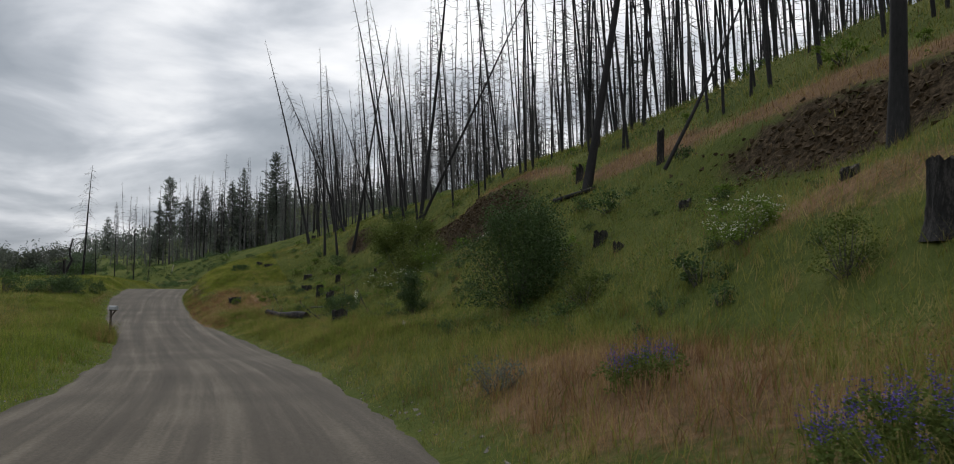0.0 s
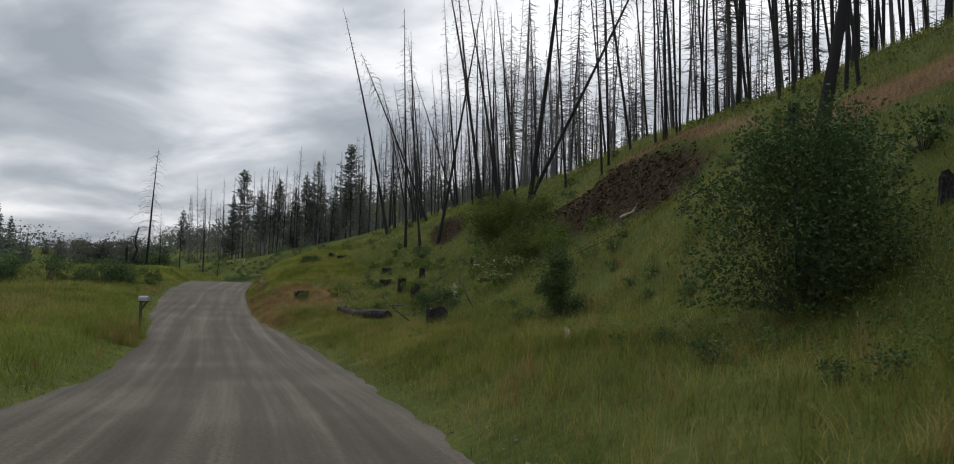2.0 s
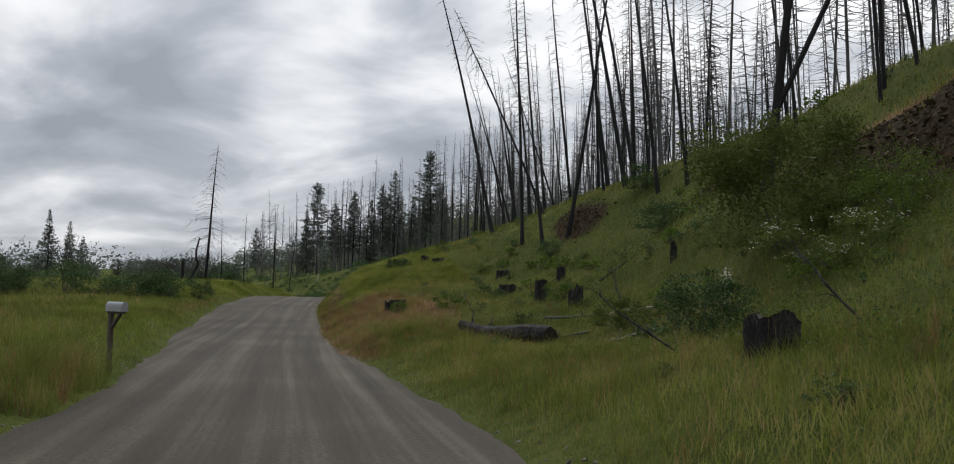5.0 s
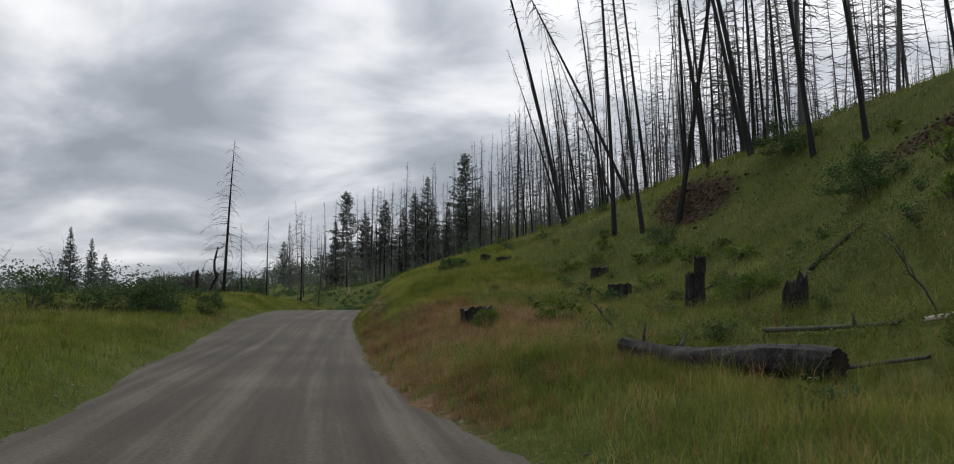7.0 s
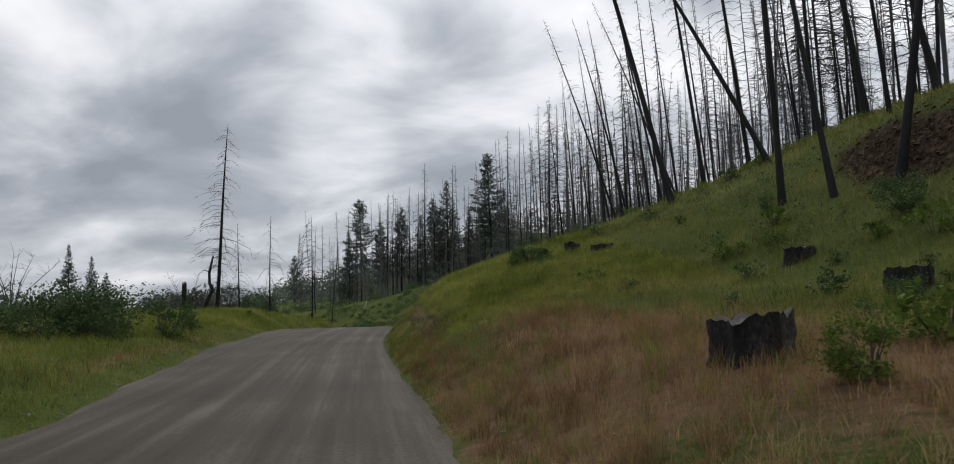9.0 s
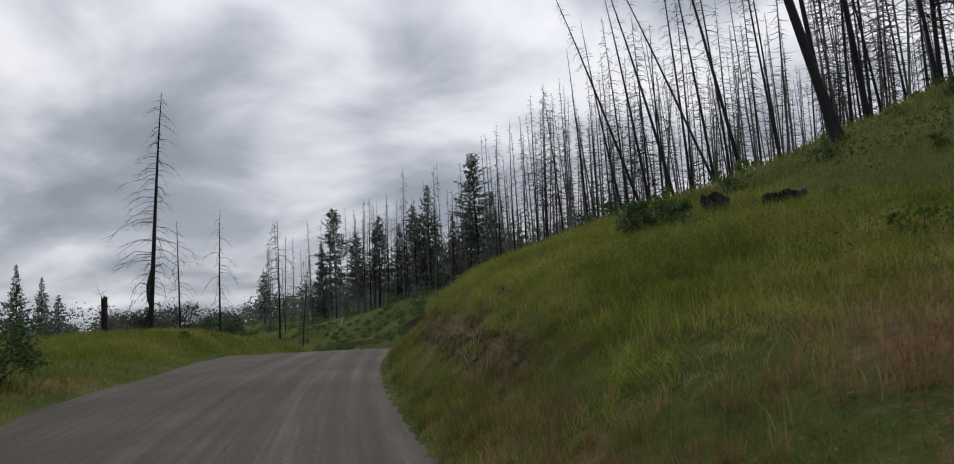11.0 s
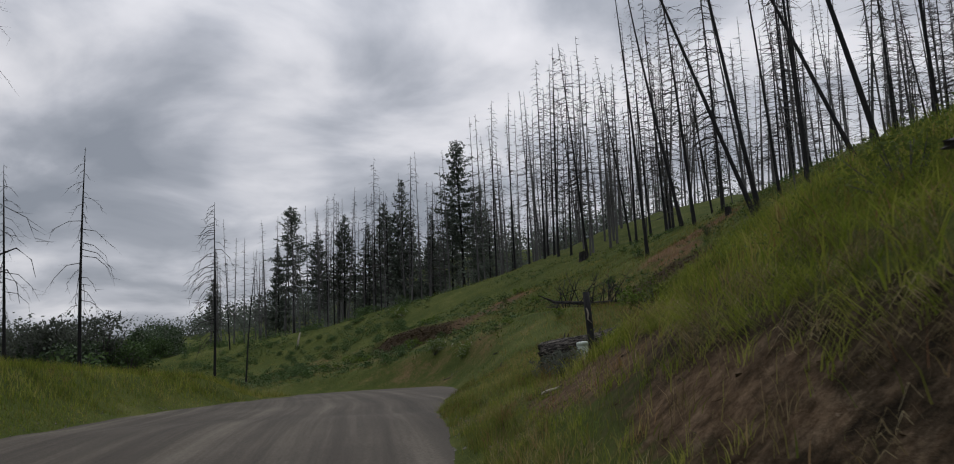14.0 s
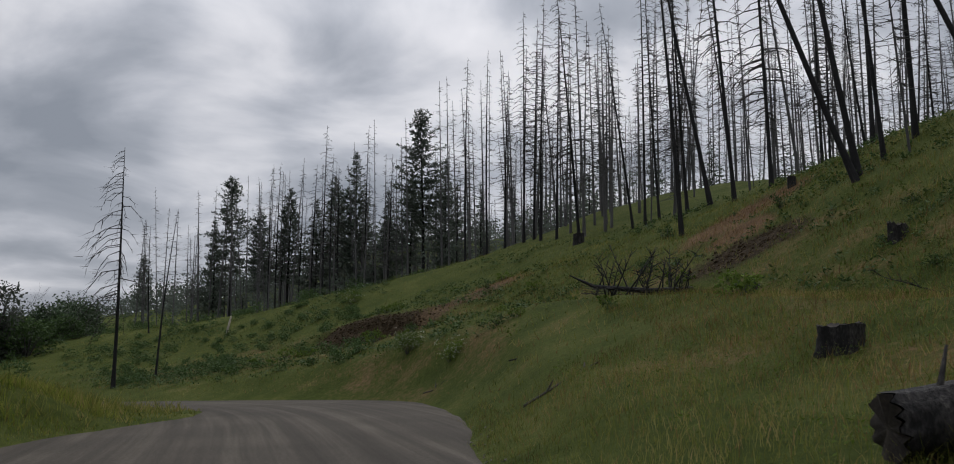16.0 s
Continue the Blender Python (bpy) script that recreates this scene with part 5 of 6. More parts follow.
for i, (x, y, r, h, jag) in enumerate((
        (6.45, 11.9, 0.32, 0.95, 0.08), (3.69, 26.4, 0.21, 0.36, 0.3), (3.95, 24.7, 0.15, 0.24, 0.4), (5.89, 25.0, 0.17, 0.3, 0.3), (7.28, 17.2, 0.17, 0.24, 0.4), (6.62, 31.9, 0.13, 1.25, 0.1), (4.5, 38.8, 0.15, 0.75, 0.3),
        (-6.53, 42.2, 0.36, 0.55, 0.25), (-12.0, 67.56, 0.27, 1.0, 0.06), (-11.55, 73.4, 0.19, 0.75, 0.06), (-10.2, 61.5, 0.26, 0.85, 0.55), (-14.34, 74.6, 0.42, 0.42, 0.12), (-15.45, 80.9, 0.36, 0.38, 0.2),
        (-18.1, 66.1, 0.42, 0.52, 0.16), (-21.29, 89.9, 0.4, 0.36, 0.2), (-22.5, 91.3, 0.3, 0.42, 0.3), (-31.3, 123.9, 0.34, 0.46, 0.12), (-25.0, 137.5, 0.28, 0.55, 0.2), (-23.0, 156.0, 0.22, 0.55, 0.25), (-33.26, 179, 0.42, 0.8, 0.1),
        (-29.9, 135.9, 0.2, 0.35, 0.3), (-55.5, 118.7, 0.17, 2.5, 0.08), (-6.85, 59.7, 0.1, 0.75, 0.3))):
    tagged(stand(stump(100 + i, r, h, jag), x, y), "fire-blackened tree stump in the grass" if h < 0.9 else "tall charred broken stump standing in the grass" if h < 2 else "tall black snag stub at the meadow edge", "stump", "burned stumps")


stick = new("leaning_stub")
v, f = [], []
tube(v, f, [(0, 0, -0.2), (0.16, 0, 0.8), (0.42, 0, 1.9)], [0.13, 0.12, 0.07], 7)
mesh_object("trunk", v, f, PALEWOOD, stick)
tagged(stand(stick, -66.5, 192.3), "pale barkless broken trunk leaning on the far slope", "dead tree")
pale = tagged(stand(stump(140, 0.055, 0.27, 0.3), -2.33, 28.6), "small pale weathered wood stub in the grass", "stump")
for o in pale.children:
    o.data.materials[0] = PALEWOOD


def log(name, seed, a, b, ra, rb, mat, end_mat, stubs=4, sink=0.3, wob=0.03, ends=None):
    """A fallen trunk from a to b (x, y), lying on the ground: shell, two end faces and branch stubs."""
    rng = random.Random(seed)
    root = new(name)
    pa, pb = Vector((a[0], a[1], at(*a) + ra * (1 - sink))), Vector((b[0], b[1], at(*b) + rb * (1 - sink)))
    if ends:
        pa.z, pb.z = ends
    root.location = pa
    ax = (pb - pa)
    t = ax.normalized()
    u = t.orthogonal().normalized()
    w = t.cross(u)
    n, rows = (72, 60) if ra > 0.35 else (40, 34) if ra > 0.2 else (12, 10)
    v, f = [], []
    for j in range(rows):
        k0 = j / (rows - 1)
        c = ax * k0 + Vector((0, 0, wob * math.sin(k0 * 5 + seed)))
        r = ra + (rb - ra) * k0
        for k in range(n):
            q = 2 * math.pi * k / n
            ridge = noise.noise(Vector((math.cos(q) * 4 + seed, math.sin(q) * 4, k0 * ax.length * 1.2))) * 0.13 + noise.noise(Vector((math.cos(q) * 1.2, math.sin(q) * 1.2 + seed, k0 * ax.length * 0.8))) * 0.14
            if ra > 0.35:          # thick bark in long furrowed plates
                crack = abs(noise.noise(Vector((q * 5.0, k0 * ax.length * 3.2 + 0.4 * math.sin(q * 7), seed))))
                ridge = ridge * 0.5 + 0.06 * min(1, crack * 4.5) - 0.06
            rr = r * (1 + ridge + rng.uniform(-0.012, 0.012))
            end = (rng.uniform(-0.05, 0.05) * t) if j in (0, rows - 1) else Vector()
            v.append(c + rr * (math.cos(q) * u + math.sin(q) * w) + end)
    for j in range(rows - 1):
        for k in range(n):
            f.append((j * n + k, j * n + (k + 1) % n, (j + 1) * n + (k + 1) % n, (j + 1) * n + k))
    shell = mesh_object("trunk_shell", v, f, mat, root)
    layer = shell.data.uv_layers.new(name="bark")
    idx = np.empty(len(shell.data.loops), int)
    shell.data.loops.foreach_get("vertex_index", idx)
    layer.data.foreach_set("uv", np.stack([np.abs((idx % n) / n - 0.5) * 2 * math.pi * ra, (idx // n) / (rows - 1) * ax.length], 1).ravel())
    for j, sgn in ((0, -1), (rows - 1, 1)):
        ring = [v[j * n + k] for k in range(n)]
        c = sum(ring, Vector()) / n + t * sgn * 0.02
        ev = [c + (p - c) * 0.97 + t * sgn * (0.006 + rng.uniform(0, 0.02)) for p in ring] + [c]
        mesh_object("end_face", ev, [(k, (k + 1) % n, n) for k in range(n)], end_mat, shell)
    for _ in range(stubs):
        k0, q = rng.uniform(0.1, 0.95), rng.uniform(0.3, 2.8)
        side = Vector((0, 0, 1)) * math.sin(q) + t.cross(Vector((0, 0, 1))).normalized() * math.cos(q)
        c = ax * k0
        r = ra + (rb - ra) * k0
        sv, sf = [], []
        tube(sv, sf, [c + side * r * 0.8, c + side * (r + rng.uniform(0.08, 0.3)) + t * 0.08], [0.03, 0.012], 5)
        mesh_object("branch_stub", sv, sf, mat, shell)
    return root


tagged(log("fallen_log", 1, (-10.6, 55.2), (-13.7, 58.2), 0.27, 0.25, BURNT, CUTWOOD, 9, 0.3, 0.10), "thick fire-blackened log lying in roadside grass", "log")
tagged(log("fallen_log", 2, (-33.42, 114.7), (-31.3, 113.9), 0.38, 0.36, BARK, CUTWOOD, 3, 0.14), "large fallen log with scorched furrowed bark beside a post", "log")
tagged(log("fallen_log", 4, (-33.5, 116.1), (-31.6, 116.25), 0.27, 0.25, BURNT, CUTWOOD, 4, -0.2, 0.04), "scorched log end lying behind a larger log", "log")
tagged(log("bare_log", 3, (-31.25, 113.88), (-28.2, 112.5), 0.27, 0.2, SCORCHED, CUTWOOD, 4, 0.2, 0.06), "long pale barkless log with scorched patches on the slope", "log")
for i, (a, b, r, mat, lab) in enumerate((
        ((3.25, 37.2), (4.6, 34.9), 0.11, CHAR, "thin charred log lying at a tree's foot"),
        ((-11.1, 59.4), (-9.2, 57.4), 0.05, GREYWOOD, "thin grey pole lying in the grass"),
        ((-12.3, 69.4), (-10.6, 70.4), 0.05, GREYWOOD, "thin dead pole on the slope"),
        ((-9.4, 64.5), (-7.9, 65.5), 0.06, CHAR, "thin dead pole on the slope"),
                ((-36.6, 128.2), (-34.9, 129.4), 0.03, GREYWOOD, "thin dead stick in the roadside grass"),
        ((0.0, 46.2), (0.5, 45.4), 0.07, SCORCHED, "pale weathered log at the foot of a soil face"),
        ((-1.74, 44.2), (-0.1, 42.6), 0.021, CHAR, "long thin dark pole lying on the slope"),
        ((1.3, 39.2), (3.6, 37.0), 0.024, CHAR, "long thin dark pole lying on the slope"),
        ((-11.2, 56.3), (-9.4, 55.1), 0.04, GREYWOOD, "thin grey pole lying in the grass"),
        ((-9.0, 52.4), (-8.0, 52.9), 0.028, GREYWOOD, "weathered pole lying across another"),
        ((-9.1, 52.9), (-7.7, 51.9), 0.026, PALEWOOD, "pale weathered pole lying across another"),
        ((-8.9, 57.0), (-7.6, 56.2), 0.045, PALEWOOD, "pale weathered log piece in the grass"),
        ((-33.0, 106.6), (-32.75, 106.35), 0.022, PALEWOOD, "short pale stick in the roadside grass"))):
    tagged(log("fallen_pole", 20 + i, a, b, r, r * 0.7, mat, CUTWOOD, 2 if r > 0.025 else 0, -0.045 / r, 0.01), lab, "log", "fallen poles")

tagged(log("fallen_pole", 39, (-30.3, 99.35), (-29.15, 99.0), 0.029, 0.034, GREYWOOD, CUTWOOD, 3, 0, 0.02, (0.76, 0.93)), "grey dead pole propped on the bank's crest", "log", "fallen poles")


def dead_branch(seed, length, lift, mat=None, forks=7):
    """A forked dead branch that lies or sticks up from its root point along +x."""
    rng = random.Random(seed)
    root = new("dead_branch")
    v, f = [], []
    pts = [Vector((length * k / 4, rng.gauss(0, 0.05) * length * k / 4, 0.04 + lift * length * k / 4 + rng.gauss(0, 0.03) * length)) for k in range(5)]
    thick = 2.0 if lift > 1 else 0.65
    tube(v, f, pts, [thick * r for r in (0.035, 0.03, 0.024, 0.016, 0.006)], 6)
    mesh_object("main_limb", v, f, mat or CHAR, root)
    v, f = [], []
    for _ in range(forks):
        k = rng.randint(1, 3)
        b0 = pts[k].lerp(pts[k + 1], rng.random())
        tip = b0 + Vector((rng.uniform(0.1, 0.5), rng.uniform(-0.4, 0.4), rng.uniform(0.0, 0.45))) * length * rng.uniform(0.3, 0.7)
        mid = b0.lerp(tip, 0.5) + Vector((0, 0, 0.04 * length))
        tube(v, f, [b0, mid, tip], [0.014, 0.009, 0.004], 4)
    tagged(mesh_object("twig_tangle", v, f, mat or CHAR, root), kind="stuff")
    return root


for i, (x, y, ln, lift, turn, mat) in enumerate((
        (-37.2, 136.0, 2.2, 0.3, 0.5, CHAR), (-29.3, 139.6, 2.0, 0.35, 0.5, GREYWOOD), (-8.5, 57.6, 1.7, 0.9, 1.9, CHAR), (6.35, 29.9, 4.3, 2.0, 0.35, CHAR), (-26.6, 131.0, 1.5, 0.35, 2.6, CHAR), (-7.7, 44.2, 1.4, 0.6, 2.6, CHAR),
        (-40.5, 141, 1.6, 0.5, 0.4, GREYWOOD), (-1.8, 44.5, 1.6, 0.5, 0.2, GREYWOOD), (-14.2, 63.6, 1.2, 0.7, 2.2, CHAR), (-5.2, 42.6, 1.3, 0.8, 2.2, CHAR), (-8.3, 51.3, 1.5, 0.2, 0.6, GREYWOOD))):
    tagged(stand(dead_branch(200 + i, ln, lift, mat), x, y, 1, turn, sink=-0.14 if lift < 0.6 else 0), "forked dead branch lying on the grass" if lift < 1 else "charred pole leaning out of the slope", "branch", "dead branches")
pile = new("brush_pile")
pr = random.Random(77)
base_x, base_y = -32.6, 140.6
v, f = [], []
tube(v, f, [(-2.6, 0.5, 0.75), (-1.8, 0.2, 0.35), (0.2, 0.0, 0.22), (2.0, 0.1, 0.35)], [0.02, 0.07, 0.1, 0.06], 8)
mesh_object("main_limb", v, f, CHAR, pile)
for k in range(24):
    x0 = pr.uniform(-1.8, 1.9)
    tall = pr.uniform(0.7, 2.0)
    v, f = [], []
    lean = Vector((pr.gauss(0.15, 0.35), pr.gauss(0, 0.2), 1)) * tall
    foot = Vector((x0, pr.gauss(0, 0.2), 0.05))
    tube(v, f, [foot, foot + lean * 0.5 + Vector((pr.gauss(0, 0.06), 0, 0)), foot + lean], [0.036, 0.022, 0.008], 5)
    for _ in range(5):
        w = pr.uniform(0.4, 0.9)
        tube(v, f, [foot + lean * w, foot + lean * w + Vector((pr.uniform(-0.4, 0.5), pr.uniform(-0.2, 0.2), pr.uniform(0.05, 0.35)))], [0.02, 0.008], 4)
    mesh_object("upright_limb", v, f, CHAR, pile)
v, f = [], []
for _ in range(90):
    p = Vector((pr.uniform(-2.1, 2.1), pr.gauss(0, 0.35), pr.uniform(0.05, 0.3)))
    tube(v, f, [p, p + Vector((pr.uniform(-0.7, 0.7), pr.uniform(-0.3, 0.3), pr.uniform(-0.1, 0.2)))], [0.014, 0.006], 4)
tagged(mesh_object("twig_tangle", v, f, GREYWOOD, pile), kind="stuff")
tagged(stand(pile, base_x, base_y, 1, 0.35), "heap of charred fallen limbs with upright dead sticks", "brush pile")


# ---- post and utility pedestal by the road ----
def box(bm, size, at_=(0, 0, 0), bevel=0.0):
    r = bmesh.ops.create_cube(bm, size=1.0)
    bmesh.ops.scale(bm, vec=size, verts=r["verts"])
    bmesh.ops.translate(bm, vec=at_, verts=r["verts"])
    if bevel:
        es = list({e for v in r["verts"] for e in v.link_edges})
        bmesh.ops.bevel(bm, geom=es, offset=bevel, segments=2, affect="EDGES")


def part(name, bm, mat, parent, label=""):
    me = bpy.data.meshes.new(name)
    bm.to_mesh(me)
    bm.free()
    me.materials.append(mat)
    ob = new(name, me)
    ob.parent = parent
    return tagged(ob, label)


ENAMEL = material("weathered_pale_green_enamel", [(0.3, (0.39, 0.44, 0.38)), (0.55, (0.52, 0.575, 0.51)), (0.8, (0.62, 0.66, 0.61))], 2.5, 0.5, 0.15, 9, 0.4)
STAIN = material("yellow_label_paint", [(0.3, (0.36, 0.33, 0.10)), (0.7, (0.48, 0.44, 0.16))], 4.0, 0.6)
ped = new("utility_pedestal")


def lathe(profile, sides=24, squash=0.85):
    bm = bmesh.new()
    rings = [[bm.verts.new((r * math.cos(2 * math.pi * k / sides), squash * r * math.sin(2 * math.pi * k / sides), z)) for k in range(sides)] for r, z in profile]
    for a, b in zip(rings, rings[1:]):
        for k in range(sides):
            bm.faces.new((a[k], a[(k + 1) % sides], b[(k + 1) % sides], b[k])).smooth = True
    bm.faces.new(rings[-1])
    bm.faces.new(rings[0][::-1])
    return bm


ped_body = part("body", lathe([(0.100, -0.7), (0.100, 0.10), (0.101, 0.40), (0.100, 0.425)]), ENAMEL, ped)
part("cap", lathe([(0.107, 0.41), (0.109, 0.455), (0.106, 0.468), (0.07, 0.482), (0.02, 0.486)]), ENAMEL, ped, "pale domed cap with a lip")
bm = bmesh.new()
box(bm, (0.028, 0.004, 0.07), (-0.055, -0.074, 0.33))
part("warning_sticker", bm, STAIN, ped_body, "faded yellow sticker")
tagged(stand(ped, -32.48, 110.55, 1, 0.25, 4, -75, sink=0.03), "pale grey-green utility pedestal leaning in roadside grass", "utility box")
post = new("wooden_post")
v, f = [], []
tube(v, f, [(0, 0, -0.4), (0.0, 0, 0.4), (-0.03, 0.01, 1.05), (-0.05, 0.01, 1.5)], [0.068, 0.064, 0.065, 0.06], 9)
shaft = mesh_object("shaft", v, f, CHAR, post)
v, f = [], []
tube(v, f, [(-0.06, -0.068, 1.2), (-0.03, -0.073, 1.1), (-0.05, -0.071, 1.0), (0.02, -0.068, 0.93)], [0.012, 0.018, 0.014, 0.008], 5)
mesh_object("peeled_sliver", v, f, PALEWOOD, shaft)
tagged(stand(post, -32.33, 110.95, 1, 0, 1, -70, sink=0.17), "charred round wooden post beside a utility pedestal", "post")


GALV = material("dull_galvanised_steel", [(0.3, (0.20, 0.21, 0.22)), (0.6, (0.33, 0.34, 0.35)), (0.8, (0.42, 0.43, 0.44))], 3.0, 0.45, 0.15, 8, 0.5)
POSTWOOD = material("weathered_post_wood", [(0.3, (0.05, 0.042, 0.035)), (0.6, (0.11, 0.095, 0.08)), (0.8, (0.19, 0.17, 0.145))], 3.0, 0.9, 0.4, 8, 0.2, (1, 1, 0.2))
mail = new("mailbox")
bm = bmesh.new()
box(bm, (0.09, 0.09, 1.9), (-0.16, 0, 0.08), 0.008)
part("post", bm, POSTWOOD, mail)
bm = bmesh.new()
box(bm, (0.5, 0.09, 0.05), (0, 0, 0.96), 0.006)
part("arm", bm, POSTWOOD, mail)
bm = bmesh.new()
box(bm, (0.42, 0.07, 0.06), (0, 0, 0), 0.006)
bmesh.ops.rotate(bm, cent=(0, 0, 0), matrix=Matrix.Rotation(radians(-48), 3, "Y"), verts=bm.verts)
bmesh.ops.translate(bm, vec=(0.0, 0, 0.78), verts=bm.verts)
part("brace", bm, POSTWOOD, mail)
v, f = [], []
prof = [(-0.085, 0.0), (0.085, 0.0), (0.085, 0.12)] + [(0.085 * math.cos(q), 0.12 + 0.085 * math.sin(q)) for q in (math.pi * k / 8 for k in range(1, 8))] + [(-0.085, 0.12)]
for x0 in (-0.24, 0.25):
    v += [(x0, y0, 0.985 + z0) for y0, z0 in prof]
n = len(prof)
f = [(k, (k + 1) % n, n + (k + 1) % n, n + k) for k in range(n)] + [tuple(range(n))[::-1]]
shell = mesh_object("box_body", v, f, GALV, mail, smooth=False)
v = [(0.252 + dx, y0 * 1.04, 0.982 + z0 * 1.02) for dx in (0.0, 0.018) for y0, z0 in prof]
mesh_object("box_door", v, [(k, (k + 1) % n, n + (k + 1) % n, n + k) for k in range(n)] + [tuple(range(n, 2 * n))], GALV, shell, smooth=False)
bm = bmesh.new()
box(bm, (0.02, 0.03, 0.02), (0.28, 0, 1.15), 0.004)
part("door_latch", bm, GALV, shell)
bm = bmesh.new()
box(bm, (0.13, 0.006, 0.03), (0.12, -0.092, 1.1), 0.001)
part("signal_flag", bm, GALV, shell)
tagged(stand(mail, -19.3, 47.0, 1, radians(-20), sink=-0.38), "grey metal mailbox on a braced wooden post", "mailbox")


# ---- grass, weeds, clods and pebbles ----
def scatter(seed, count, s0, s1, o0, o1, side):
    """Random places beside the road: station s0..s1, o0..o1 metres outside its edge, side +1 right or -1 left."""
    r = np.random.RandomState(seed)
    s = r.uniform(s0, s1, count)
    o = o0 + (o1 - o0) * r.uniform(0, 1, count)
    d = side * (o + np.interp(s, EDGE_S, EDGE_R if side > 0 else EDGE_L))
    i = np.clip(np.searchsorted(ARC, s), 0, len(ARC) - 1)
    xy = LINE[i, :2] + (s - ARC[i])[:, None] * TAN[i] + d[:, None] * RIGHT[i]
    return r, s, d, xy[:, 0], xy[:, 1], o


def blades(name, label, mat, fields, plain=False):
    """One sheet of grass: bent, tapered blades. fields: x, y, tall, wide, dry arrays with a random state each."""
    vs, dr = [], []
    for r, x, y, tall, wide, dry, *fall in fields:
        n = len(x)
        z = lie(x, y)
        q = r.uniform(0, 2 * np.pi, n)
        lean = r.uniform(0.05, 0.9, n) * tall
        turn = r.uniform(0, 2 * np.pi, n)
        wx, wy = np.cos(q) * wide / 2, np.sin(q) * wide / 2
        lx, ly = np.cos(turn) * lean, np.sin(turn) * lean
        b = np.stack([x, y, z - 0.03], 1)
        w = np.stack([wx, wy, 0 * wx], 1)
        mid = b + np.stack([lx * 0.3, ly * 0.3, tall * 0.55], 1)
        tip = b + np.stack([lx, ly, tall], 1)
        if fall:
            mid = b + np.stack([fall[0] * 0.45, fall[1] * 0.45, tall * 0.45], 1)
            tip = b + np.stack([fall[0], fall[1], fall[2]], 1)
        vs.append(np.stack([b - w, b + w, tip] if plain else [b - w, b + w, mid - w * 0.75, mid + w * 0.75, tip], 1).reshape(-1, 3))
        dr.append(np.repeat(dry, 3 if plain else 5))
    v, dr = np.concatenate(vs), np.concatenate(dr)
    per = 3 if plain else 5
    n = len(v) // per
    me = bpy.data.meshes.new(name)
    me.vertices.add(len(v))
    me.vertices.foreach_set("co", v.astype(np.float32).ravel())
    k = (np.arange(n) * per)[:, None]
    loops = np.concatenate([k, k + 1, k + 2] if plain else [k + 0, k + 1, k + 3, k + 2, k + 2, k + 3, k + 4], 1).ravel()
    me.loops.add(len(loops))
    me.loops.foreach_set("vertex_index", loops.astype(np.int32))
    me.polygons.add(n if plain else 2 * n)
    st = np.arange(n) * 3 if plain else np.stack([np.arange(n) * 7, np.arange(n) * 7 + 4], 1).ravel()
    me.polygons.foreach_set("loop_start", st.astype(np.int32))
    me.update(calc_edges=True)
    me.attributes.new("dry", "FLOAT", "POINT").data.foreach_set("value", dr.astype(np.float32))
    me.materials.append(mat)
    return tagged(new(name, me), label, "grass", kind="stuff")


def grass_material(name, greens):
    m = bpy.data.materials.new(name)
    m.use_nodes = True
    add, link = nodes_of(m.node_tree)
    co, geo = add("ShaderNodeTexCoord"), add("ShaderNodeNewGeometry")
    n1 = add("ShaderNodeTexNoise", _2=0.22, _3=4.0, _4=0.6)
    link(co.outputs["Object"], n1.inputs[0])
    n2 = add("ShaderNodeTexNoise", _2=1.5, _3=3.0, _4=0.6)
    link(co.outputs["Object"], n2.inputs[0])
    patches = add("ShaderNodeMix", data_type="FLOAT", _0=0.5)
    link(n1.outputs[0], patches.inputs[2])
    link(n2.outputs[0], patches.inputs[3])
    spread = add("ShaderNodeMapRange", _1=0.37, _2=0.63)
    link(patches.outputs[0], spread.inputs[0])
    mixv = add("ShaderNodeMix", data_type="FLOAT", _0=0.4)
    link(spread.outputs[0], mixv.inputs[2])
    link(geo.outputs["Random Per Island"], mixv.inputs[3])
    green = ramp(add, greens)
    dry = ramp(add, [(0.2, (0.115, 0.056, 0.032)), (0.5, (0.215, 0.12, 0.062)), (0.8, (0.36, 0.25, 0.13))])
    link(mixv.outputs[0], green.inputs[0])
    link(mixv.outputs[0], dry.inputs[0])
    a = add("ShaderNodeAttribute", attribute_name="dry")
    mc = add("ShaderNodeMix", data_type="RGBA")
    link(a.outputs["Fac"], mc.inputs[0])
    link(green.outputs[0], mc.inputs[6])
    link(dry.outputs[0], mc.inputs[7])
    bs = add("ShaderNodeBsdfPrincipled")
    bs.inputs["Roughness"].default_value = 0.85
    bs.inputs["Specular IOR Level"].default_value = 0.02
    link(mc.outputs[2], bs.inputs["Base Color"])
    tr = add("ShaderNodeBsdfTranslucent")
    link(mc.outputs[2], tr.inputs[0])
    ms = add("ShaderNodeMixShader", _0=0.4)
    link(bs.outputs[0], ms.inputs[1])
    link(tr.outputs[0], ms.inputs[2])
    link(ms.outputs[0], add("ShaderNodeOutputMaterial").inputs[0])
    return m


